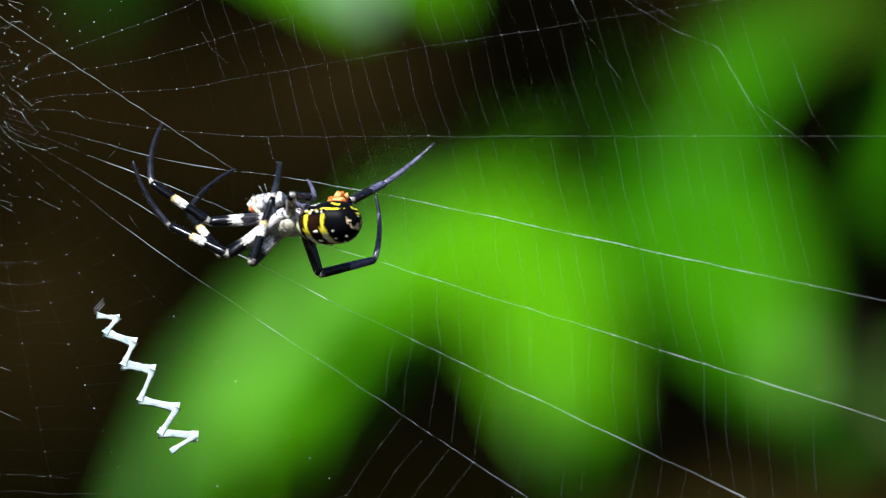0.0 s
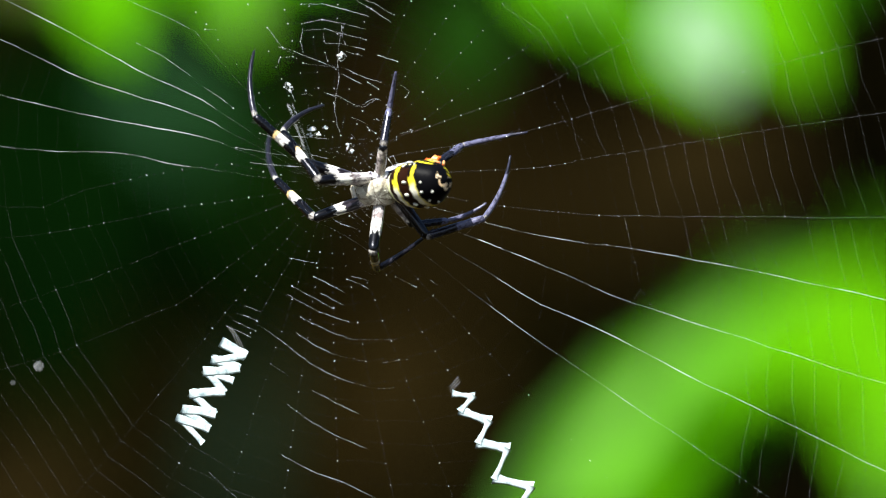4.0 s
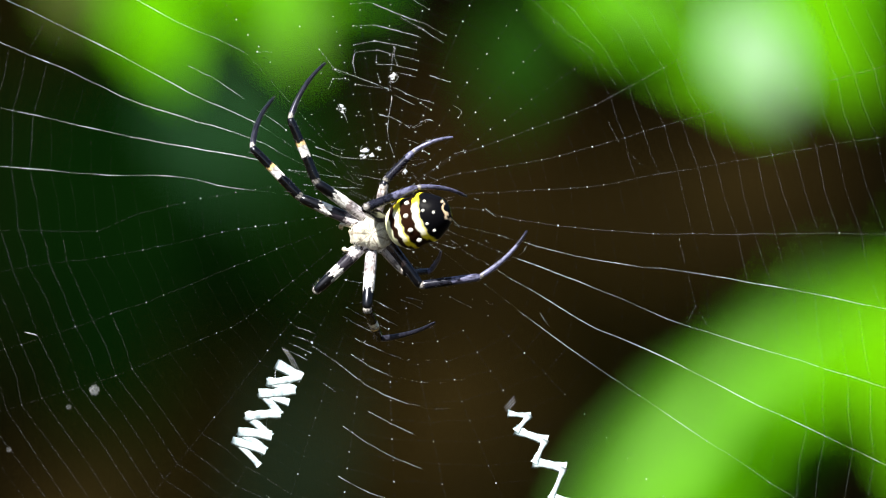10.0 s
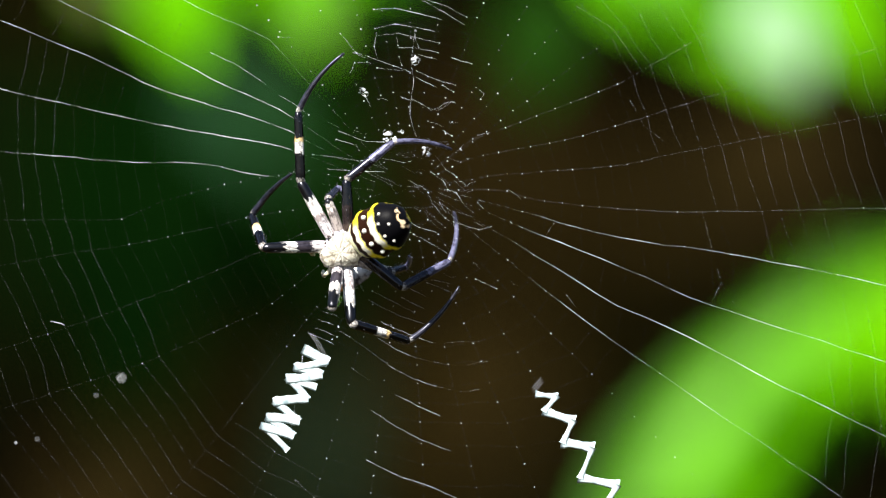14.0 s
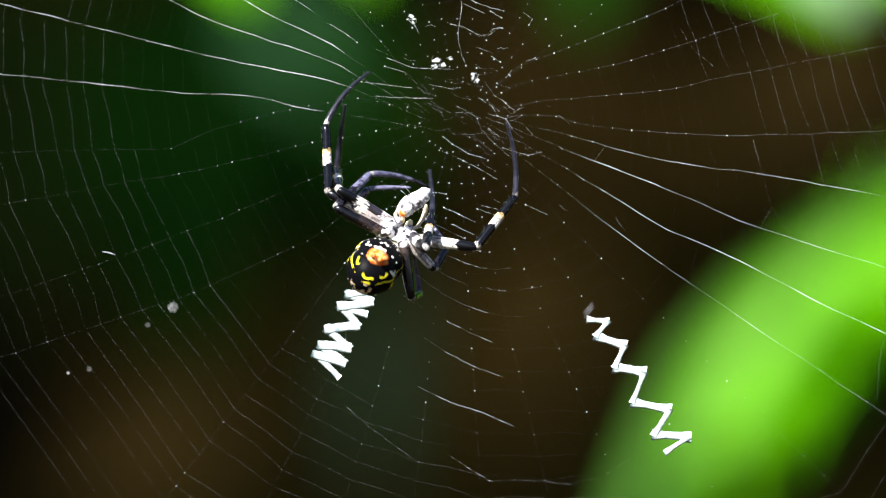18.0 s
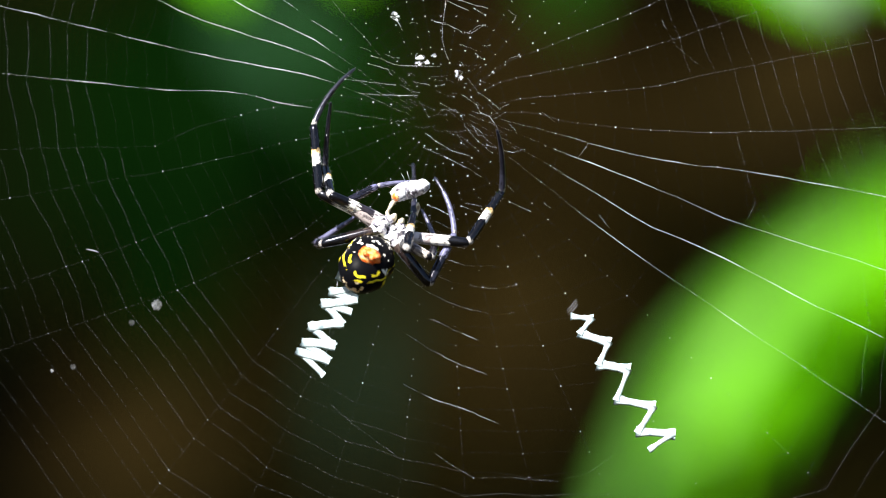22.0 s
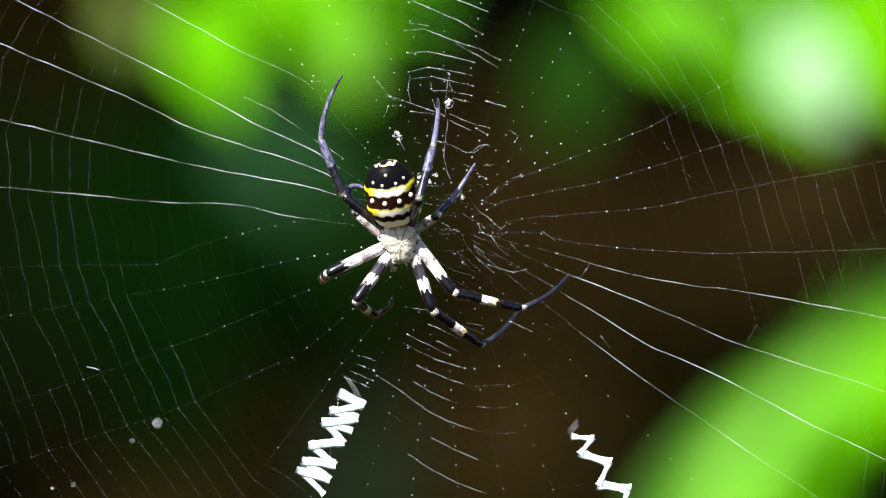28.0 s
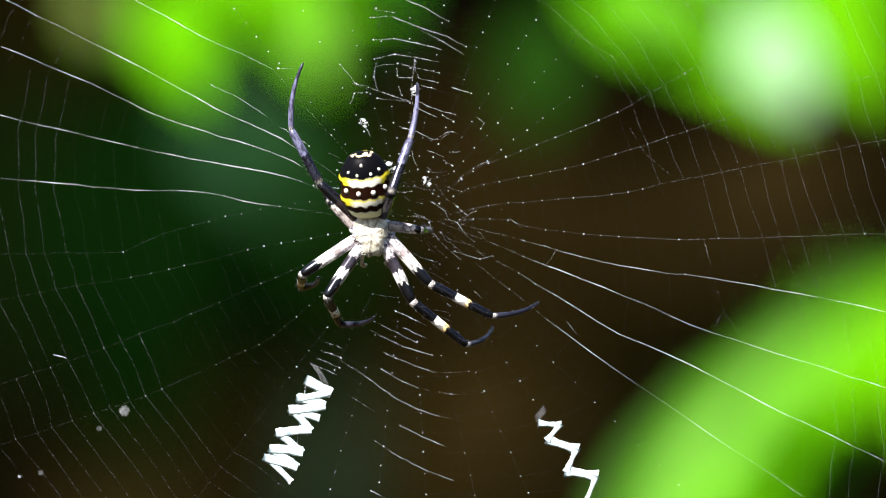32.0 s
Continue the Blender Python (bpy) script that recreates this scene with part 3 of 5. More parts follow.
loose(24, (-23.7, 11.7), (-21.2, 11.4), (-16.7, 11.1), (-13.4, 11.0))
loose(16, (-14.1, 13.4), (-10.1, 12.6), (-8.6, 12.8))
loose(22, (-12.2, 4.4), (-10.4, 2.8), (-7.5, 1.0), (-4.5, 0.1))
loose(20, (-9.4, 9.5), (-6.3, 7.7))
loose(22, (-2.7, 11.3), (-0.7, 9.8), (1.2, 8.0))
loose(20, (-5.6, 11.0), (-3.0, 9.1), (-2.3, 7.6), (-0.8, 7.0), (0.5, 5.0))
loose(18, (-12.9, 1.9), (-10.5, 0.8), (-8.5, -0.2), (-5.5, -1.8), (-2.6, -3.7))
loose(16, (-5.8, 7.2), (-5.3, 5.4), (-2.9, 2.6), (-0.5, 0.5))
loose(18, (-3.8, 5.3), (-1.9, 3.9))
loose(18, (-31.8, 24.9), (-28.3, 22.6), (-26.7, 21.3))
loose(18, (-1.4, 1.9), (3.0, 0.4), (5.3, 0.9))
loose(24, (-12.2, -28.5), (-8.2, -30.7), (-4.0, -32.6))
loose(27, (-16.6, -31.2), (-12.1, -34.3), (-7.6, -36.7), (-2.6, -38.7))
loose(27, (-17.6, -40.0), (-12.3, -42.8), (-6.9, -44.7), (-0.8, -47.5))
loose(8, (-30.3, -43.3), (-25.9, -47.4), (-19.0, -52.7))
loose(13, (-12.3, -52.4), (-9.1, -54.7), (-5.5, -57.0))
loose(4, (-5.5, -57.0), (1.3, -57.1), (8.8, -58.0), (14.5, -56.9), (18.9, -54.0))
loose(10, (93.4, 31.4), (96.8, 26.9), (99.9, 21.6))
loose(7, (99.2, 21.4), (105.9, 12.3))
loose(22, (-16.6, -5.1), (-14.2, -5.6), (-11.7, -6.0))
loose(24, (-12.2, -8.4), (-9.5, -9.7), (-6.7, -11.2))
loose(20, (-6.3, -8.8), (-4.2, -9.6), (-2.3, -10.5))
loose(18, (-5.5, -8.3), (-2.4, -9.0))
loose(26, (-16.0, -10.1), (-12.3, -12.1), (-8.6, -14.1))
loose(22, (-10.9, -11.3), (-8.9, -12.4), (-6.8, -13.4))
loose(26, (-16.8, -11.6), (-13.5, -13.4), (-11.1, -14.7), (-8.6, -15.5), (-6.0, -16.3))
loose(26, (-14.4, -15.6), (-12.4, -16.7), (-9.8, -17.8), (-6.0, -19.3))
loose(4, (-6.0, -19.3), (-3.4, -19.5), (-0.4, -19.4), (2.8, -19.3))
loose(26, (-15.2, -18.4), (-12.2, -20.4), (-8.6, -22.1))
loose(4, (-8.6, -22.1), (-6.0, -22.7), (-2.0, -23.5), (1.5, -23.4), (4.9, -22.8))
loose(16, (-22.1, -16.9), (-19.8, -18.4), (-17.2, -20.3))
loose(26, (-17.2, -20.3), (-14.5, -22.4), (-12.3, -24.0), (-8.9, -25.8), (-5.0, -27.2))
loose(4, (-5.0, -27.2), (-1.0, -28.2), (2.9, -27.9))
loose(5, (-20.2, -23.5), (-16.4, -26.1))
loose(22, (2.3, -8.3), (4.2, -9.2), (6.0, -10.1))
loose(12, (-25.0, -13.5), (-23.2, -14.1), (-21.6, -14.7))
loose(17, (-25.7, -15.0), (-23.8, -15.6), (-22.1, -16.4))
loose(17, (-26.3, -16.4), (-24.3, -17.2), (-22.4, -18.1))
loose(19, (-27.4, -17.4), (-25.2, -18.3), (-23.0, -19.4))
loose(30, (-11.2, 51.7), (-8.0, 50.1), (-5.4, 48.8), (-0.4, 46.7))
loose(28, (-15.2, 49.8), (-10.9, 47.7), (-6.1, 45.5), (-1.4, 42.7))
loose(18, (-14.6, 45.1), (-10.7, 44.4))
loose(26, (-6.4, 41.3), (-2.4, 39.1), (1.2, 36.7))
loose(18, (-15.2, 43.7), (-11.6, 43.9))
loose(34, (-11.3, 43.8), (-6.4, 41.7), (-3.9, 40.8), (-1.9, 40.1))
loose(16, (-1.9, 40.1), (1.6, 38.1))
loose(22, (-14.8, 39.8), (-11.6, 39.9))
loose(36, (-11.2, 39.9), (-6.9, 38.9), (-2.8, 37.7))
loose(26, (-14.7, 36.4), (-11.1, 37.1), (-7.2, 36.4), (-3.4, 35.5))
loose(26, (-14.2, 35.1), (-10.6, 35.5), (-6.8, 34.5), (-3.3, 33.6))
loose(28, (-10.7, 33.0), (-7.9, 32.9), (-3.6, 31.9))
loose(28, (-7.2, 31.6), (-3.8, 30.7))
loose(34, (-1.1, 30.9), (2.3, 29.8))
loose(32, (-7.6, 28.8), (-3.4, 26.9), (-0.6, 26.1))
loose(22, (-7.6, 27.6), (-4.0, 25.8))
loose(18, (-2.9, 26.1), (-1.0, 24.9))
loose(26, (-10.0, 24.0), (-7.9, 23.6), (-5.4, 22.1))
loose(18, (-5.4, 22.1), (-3.6, 21.7), (-1.4, 23.1), (-0.6, 22.9))
loose(16, (-14.4, 29.4), (-8.4, 28.6))
loose(26, (-21.4, 18.3), (-16.9, 16.5), (-9.4, 16.0))
loose(18, (-2.9, 18.1), (-1.4, 17.1))
loose(18, (-7.4, 35.8), (-7.5, 34.3), (-7.0, 32.9))
loose(20, (-10.8, 34.6), (-10.7, 33.3))
loose(16, (-10.5, 31.3), (-10.0, 29.8))
loose(18, (-19.0, 28.9), (-18.4, 30.4), (-16.2, 30.5))


# how far out the catching spiral lies, by the angle round the hub, against its place to the left
GROW = ((-180, 1.0), (-160, 0.95), (-127, 1.0), (-100, 1.05), (-73, 1.15), (-45, 1.40), (-33, 1.36), (-23, 1.24), (-6, 1.085), (8, 1.02), (20, 1.0), (50, 1.02), (110, 1.0), (160, 1.06), (180, 1.0))
# from which distance on its threads are opaque enough to be seen (mm)
PLAIN = ((-180, 58), (-160, 54), (-120, 50), (-100, 56), (-70, 62), (-40, 66), (-12, 58), (0, 46), (15, 42), (60, 44), (75, 70), (120, 76), (140, 60), (180, 58))


def by_angle(table, a):
    for (a0, v0), (a1, v1) in zip(table, table[1:]):
        if a <= a1:
            return v0 + (v1 - v0) * (a - a0) / (a1 - a0)
    return table[-1][1]


def orb_web():
    rng = random.Random(11)
    web = tagged(empty("orb_web", Matrix.Translation(HUB)), "white silk orb web with zigzag bands and knots", "spider web")
    spokes = []
    for a in RAY_ANGLES:
        d = Vector((math.cos(radians(a)), 0, math.sin(radians(a))))
        spokes.append((a, rng.uniform(4, 8), 0.0, [d * 0.02, d * 0.05, d * 0.1]))
    for thick, pts in RAYS:
        spokes.append((math.degrees(math.atan2(pts[-1].z, pts[-1].x)), thick, pts[0].length, pts))
    spokes.sort(key=lambda e: e[0])
    n = len(spokes)
    rays = [e[0] for e in spokes]

    def along(pts, r):
        """The place at distance r from the hub on a spoke."""
        if r <= pts[0].length:
            return pts[0] * (r / pts[0].length)
        for p, q in zip(pts, pts[1:]):
            if r <= q.length:
                return p.lerp(q, (r - p.length) / (q.length - p.length))
        return pts[-1] + (pts[-1] - pts[-2]).normalized() * (r - pts[-1].length)

    def reach(a):
        """How far the catching spiral goes along a spoke."""
        return 0.100 + 0.035 * max(0, math.cos(radians(a))) ** 0.5

    rings = [0.0064 + 0.0027 * i for i in range(4)]
    while rings[-1] < 0.135:
        rings.append(rings[-1] + (0.0031 if rings[-1] < 0.042 else 0.0034) * rng.uniform(0.92, 1.08))
    cross = {}
    for i, (a, thick, inner, pts) in enumerate(spokes):
        side = Vector((-math.sin(radians(a)), 0, math.cos(radians(a))))
        for k, r in enumerate(rings):
            rr = r * (1 + (by_angle(GROW, a) - 1) * min(1, max(0, (r - 0.012) / 0.03))) + rng.uniform(-0.0004, 0.0004)
            cross[i, k] = along(pts, rr) + side * rng.uniform(-0.00012, 0.00012) + Vector((0, rng.uniform(-0.0003, 0.0003), 0))
        path = [along(pts, rng.uniform(0.0055, 0.0062))] + [cross[i, k] for k in range(len(rings)) if rings[k] < reach(a)]
        path += [along(pts, reach(a) + 0.04), along(pts, 0.26 if math.cos(radians(a)) > 0 else 0.19)]
        radii = []
        for p in path:
            strong = p.length >= inner - 0.002 and thick > 15
            radii.append((thick * (0.16 + 0.92 * rng.random() ** 2.3) if strong else rng.uniform(2, 3)) / 1e6)
        line = Shape().tube(path, radii if thick > 15 else [((9e-6 if thick > 12 else 6e-6) if thick > 9 and p.length > 0.035 else 5e-6) for p in path], 4)
        sways = thick > 15 and (abs(a) > 130 or -60 < a < 0)
        if sways:
            for k, r in enumerate(rings):
                if 0.02 < r < reach(a) and rng.random() < (0.4 if abs(a) > 130 else 0.6):
                    # Long beads at crossings, which also stand in for glints on the spoke.
                    e = rng.uniform(0.00005, 0.00009)
                    line.blob(cross[i, k], (e * 1.5, e, e), 3, 4)
        thread = line.part("radial_thread", M_SILK if thick > 15 else (M_SILK_FINE if thick > 9 else M_SILK_FAINT), web)
        if sways:
            SWAYING["left" if abs(a) > 130 else "right"].append(thread)
    knots, faint, fine, under = Shape(), Shape(), Shape(), Shape()
    single = 0
    for k in range(len(rings)):
        for i in range(n):
            j = (i + 1) % n
            a = rays[i]
            span = (rays[j] - a) % 360
            if rings[k] > reach(a) or span > 26:
                continue
            p, q = cross[i, k], cross[j, k]
            if spokes[i][1] > 15 and (abs(a) > 130 or -60 < a < 0):
                pass
            elif spokes[i][1] > 15 and rings[k] > 0.03 and rng.random() < 0.6:
                # A long knot, which also stands in for a glint on the spoke.
                e = rng.uniform(0.00005, 0.00010)
                knots.blob(p, (e * 1.5, e, e), 3, 4)
            elif rng.random() < (0.5 if rings[k] < 0.008 else 0.4 if a < -120 and rings[k] > 0.03 else 0.95 if rings[k] * 1000 < by_angle(PLAIN, a) else 0.35):
                e = (0.00006 + 0.00007 * rng.random() ** 2) * (0.72 if rings[k] > 0.05 else 1)
                knots.blob(p, (e, e, e), 3, 4)
            if rng.random() < 0.03:
                continue
            mid = (p + q) / 2 * (0.996 + rng.uniform(-0.004, 0.003))
            if rings[k] * 1000 < by_angle(PLAIN, a):
                (under if -128 < a < -50 else faint).tube([p, mid, q], 6e-6, 3, False)
            elif (-10 < a < 60 or a < -100 or a > 140) and rings[k] < 0.085 and single < 290:
                single += 1
                Shape().tube([p, mid, q], rng.uniform(5, 8) * (0.75 if abs(a) > 100 else 1) / 1e6, 4).part("spiral_thread", M_SILK_FINE, web)
            else:
                fine.tube([p, mid, q], rng.uniform(4.5, 7.5) * (0.75 if abs(a) > 100 else 1) / 1e6, 3, False)
    beads = Shape()
    for thick, pts in LOOSE:
        for p in pts:
            if thick > 12 and rng.random() < 0.45:
                e = rng.uniform(0.00005, 0.00011)
                beads.blob(p, (e * 1.3, e, e), 4, 6)
        path = []
        for p, q in zip(pts, pts[1:]):
            for c in range(4):
                path.append(p.lerp(q, c / 4) + Vector((rng.uniform(-1, 1), 0, rng.uniform(-1, 1))) * 0.00006)
        path.append(pts[-1])
        Shape().tube(path, [thick * (0.24 + 0.75 * rng.random() ** 1.8) / 1e6 for _ in path], 4).part("loose_thread", M_SILK, web)
    tagged(fine.part("outer_spiral", M_SILK_FINE, web), kind="stuff")
    tagged(faint.part("inner_spiral", M_SILK_FAINTEST, web), kind="stuff")
    tagged(beads.part("thread_beading", M_SILK, web), kind="stuff")
    tagged(under.part("lower_spiral", M_SILK_FAINTEST, web), kind="stuff")
    tagged(knots.part("silk_beading", M_SILK, web), kind="stuff")

    def U(u, v):
        return Vector(((u - 784) * 0.0001, 0, (441 - v) * 0.0001)) - HUB

    def zigzag(corners, widths, seed, flare):
        """A zigzag of dense silk strokes from corner to corner, each of its own width."""
        r2 = random.Random(seed)
        for i, thick in enumerate(widths):
            thick *= 0.0001
            p, q = corners[i], corners[i + 1]
            d = (q - p).normalized()
            nrm = Vector((-d.z, 0, d.x))
            p, q = p - d * thick * 0.2, q + d * thick * 0.2
            sh, steps = Shape(), 8
            bow = r2.uniform(-0.12, 0.12) * thick
            for k in range(steps + 1):
                s = k / steps
                w = thick * (0.80 + flare * abs(2 * s - 1) ** 3) * r2.uniform(0.90, 1.10) / 2 * (0.82 if k in (0, steps) else 1)
                c0 = p.lerp(q, s) + nrm * bow * math.sin(math.pi * s)
                for dn, dy in ((-1, 0), (-0.6, -1), (0.6, -1), (1, 0), (0.6, 1), (-0.6, 1)):
                    sh.v.append(c0 + nrm * w * dn + Vector((0, 0.00013 * dy - 0.00012 * (i % 2), 0)))
            for k in range(steps):
                o = 6 * k
                for e in range(6):
                    g = (e + 1) % 6
                    sh.f.append((o + e, o + g, o + 6 + g, o + 6 + e))
            sh.f.append((0, 1, 2, 3, 4, 5))
            o = 6 * steps
            sh.f.append((o + 5, o + 4, o + 3, o + 2, o + 1, o))
            sh.part("zigzag_stroke", M_SILK_BAND, web, "dense white silk zigzag")

    zigzag([U(502, 644), U(540, 665), U(486, 674), U(529, 688), U(472, 694), U(503, 730), U(448, 735), U(487, 769), U(435, 763), U(477, 795), U(424, 778), U(467, 820)],
           (21, 16, 20, 19, 18, 20, 17, 20, 18, 18, 13), 5, 0.25)
    zigzag([U(472, 697), U(519, 710)], (15,), 6, 0.25)
    zigzag([Vector((x, 0, z)) / 1000 - HUB for x, z in ((12.7, -28.9), (16.3, -29.3), (14.1, -31.9), (19.1, -33.7), (17.3, -37.5), (22.4, -38.6), (20.2, -43.8), (26.7, -45.3), (23.8, -49.7), (30.1, -50.3), (25.8, -52.9))],
           (11, 11, 17, 11, 19, 10, 17, 12, 17, 10), 8, 0.75)
    for (a, b), (c, d), count in (((U(509, 612), U(517, 616)), (U(530, 650), U(539, 652)), 3), ((U(920, 700), U(923, 709)), (U(903, 719), U(906, 727)), 3)):
        for i in range(count):
            q = i / (count - 1)
            Shape().tube([a.lerp(b, q), (a.lerp(b, q) + c.lerp(d, q)) / 2 + Vector((0.00015, 0, 0.0001)), c.lerp(d, q)], 0.000045, 5).part("frayed_silk", M_SILK_FINE, web)

    # the hub itself: slack mesh with no order to it
    mesh = Shape()
    for _ in range(42):
        a0, r0 = rng.uniform(0, 6.28), 0.0095 * math.sqrt(rng.random())
        p = Vector((math.cos(a0) * r0, rng.uniform(-0.0003, 0.0003), math.sin(a0) * r0))
        d = Vector((rng.uniform(0.4, 1), 0, rng.uniform(-0.9, 0.3))).normalized() * rng.uniform(0.0015, 0.0042)
        mesh.tube([p, p + d * 0.5 + Vector((0, 0, rng.uniform(-0.0004, 0.0004))), p + d], rng.uniform(3, 7) / 1e6, 3)
        if rng.random() < 0.5:
            e = rng.uniform(0.00004, 0.00009)
            mesh.blob(p + d, (e * 1.4, e, e), 4, 5)
    tagged(mesh.part("hub_mesh", M_SILK_HALF, web), kind="stuff")

    # tangled threads round the middle, and scraps caught in them
    tangle = Shape()
    for _ in range(16):
        p = Vector((rng.gauss(0.010, 0.006), 0, rng.gauss(-0.003, 0.009)))
        d = Vector((rng.uniform(0.2, 1), 0, rng.uniform(-0.9, 0.45))).normalized() * rng.uniform(0.0006, 0.0030)
        tangle.tube([p, p + d * 0.5 + Vector((0, 0, rng.uniform(-0.0003, 0.0003))), p + d], rng.uniform(4, 11) / 1e6, 3)
    for _ in range(8):
        p = Vector((rng.gauss(-0.003, 0.008), 0, rng.gauss(0.012, 0.007)))
        d = Vector((rng.uniform(0.5, 1), 0, rng.uniform(-0.5, 0.2))).normalized() * rng.uniform(0.0008, 0.0035)
        tangle.tube([p, p + d * 0.5 + Vector((0, 0, rng.uniform(-0.0003, 0.0003))), p + d], rng.uniform(4, 11) / 1e6, 3)
    tagged(tangle.part("silk_tangle", M_SILK, web), kind="stuff")
    # the line that the spider reels in as it climbs back: four lengths that slide along one another
    for _ in range(4):
        lay = [Vector((0.0155 * i / 12, 0, 0.00008 * math.sin(i * 1.7))) for i in range(13)]
        DRAGLINE.append(Shape().tube(lay, [rng.uniform(9, 19) / 1e6 for _ in lay], 4).part("dragline", M_SILK, web))

    def scrap(x0, z0, e):
        sh = Shape()
        c0 = Vector((x0, 0, z0)) / 1000 - HUB
        for _ in range(4):
            o = c0 + Vector((rng.gauss(0, 1), rng.gauss(0, .5), rng.gauss(0, 1))) * e * .00045
            sh.blob(o, (e * rng.uniform(.25, .75) / 1000, e * .0003, e * rng.uniform(.2, .55) / 1000), 6, 8, 0.5, rng)
        for _ in range(3):
            a0, r0 = rng.uniform(0, 6.28), e * rng.uniform(.0004, .0011)
            o = c0 + Vector((rng.gauss(0, 1), 0, rng.gauss(0, 1))) * e * .0006
            sh.tube([o + Vector((math.cos(a0 + i * .7) * r0 * (1 + i * .12), 0, math.sin(a0 + i * .7) * r0)) for i in range(5)], .000018, 4)
        return sh

    for x0, z0, e in ((-7.8, 30.6, .5), (-7.6, 31.2, .35), (-17.0, 25.5, .45), (-16.6, 24.6, .3), (-12.8, 17.8, .6), (-11.6, 16.8, .45), (-10.3, 17.9, .3), (-13.2, 16.6, .4),
                      (-6.4, 14.6, .5), (-5.6, 13.9, .4)):
        scrap(x0, z0, e).part("caught_scrap", M_SILK, web, "pale scrap of old prey")
    # husks along one spoke far out: a pale one, and dimmer ones beside it
    for x0, z0, e, mat in ((-60.7, -24.7, .95, M_SILK_FAINT), (-61.1, -24.9, .5, M_SILK_FAINT), (-65.3, -27.7, .5, M_SILK_FAINTEST), (-75.9, -35.2, .5, M_SILK_FAINTEST), (-79.7, -35.8, .3, M_SILK_FINE)):
        sh, c0 = Shape(), Vector((x0, 0, z0)) / 1000 - HUB
        for k in range(9):
            a0 = k * 0.698 + rng.uniform(-.2, .2)
            o = c0 + Vector((math.cos(a0), rng.uniform(-.3, .3), math.sin(a0))) * e * .00072
            sh.blob(o, (e * rng.uniform(.22, .42) / 1000,) * 3, 5, 7, 0.25, rng)
        sh.blob(c0, (e * .0006, e * .0002, e * .0006), 6, 9, 0.25, rng)
        sh.part("dry_husk", mat, web, "pale dry husk of old prey")
    dash = [Vector((x0, 0, z0)) / 1000 - HUB for x0, z0 in ((-73.1, -14.4), (-72.2, -14.6), (-71.4, -14.8), (-70.7, -15.1))]
    Shape().tube(dash, [.00003, .00007, .00008, .00004], 5).part("silk_shred", M_SILK_HALF, web)


orb_web()

# ---- the spider ----
LENGTHS = {1: (11.5, 12.3, 13.2), 2: (11.5, 12.3, 13.2), 3: (6.5, 7.0, 7.6), 4: (9.5, 10.6, 12.0)}
HIPS = {1: (1.9, 5.0, -1.0), 2: (2.6, 3.7, -1.2), 3: (2.7, 2.0, -1.3), 4: (2.0, 0.7, -1.2)}


def leg_segment(name, length, r0, r1, material, parent, bristles, seed, swell=0.15, bow=0.0):
    """One segment along +y, in metres, with joints rounded and bristles along it."""
    rng = random.Random(seed)
    sh = Shape()
    n = 14
    ys, rs = [], []
    for i in range(n + 1):
        s = i / n
        r = (r0 + (r1 - r0) * s) * (1 + swell * math.sin(math.pi * s))
        if s < 0.06 or s > 0.94:
            r *= 0.82
        ys.append(s * length)
        rs.append(r)
    arch = [4 * bow * length * (i / n) * (1 - i / n) for i in range(n + 1)]
    pts = [(0, yy, a) for yy, a in zip(ys, arch)]
    sh.tube([(0, -r0 * 0.35, 0)] + pts + [(0, length + r1 * 0.35, 0)], [r0 * 0.4] + rs + [r1 * 0.4], 10)
    skin = len(sh.f)
    for _ in range(bristles):
        s, w = rng.uniform(0.08, 0.98), rng.uniform(0, 2 * math.pi)
        r = (r0 + (r1 - r0) * s)
        d = Vector((math.cos(w), 0, math.sin(w)))
        p = Vector((0, s * length, 4 * bow * length * s * (1 - s))) + d * r * 0.9
        ln = rng.uniform(0.0003, 0.0009)
        sh.tube([p, p + d * ln * 0.75 + Vector((0, ln * 0.7, 0))], [0.000045, 0.000014], 3)
    seg = sh.part(name, material, parent)
    seg.data.materials.append(M_BRISTLE)
    for face in seg.data.polygons[skin:]:
        face.material_index = 1
    return seg


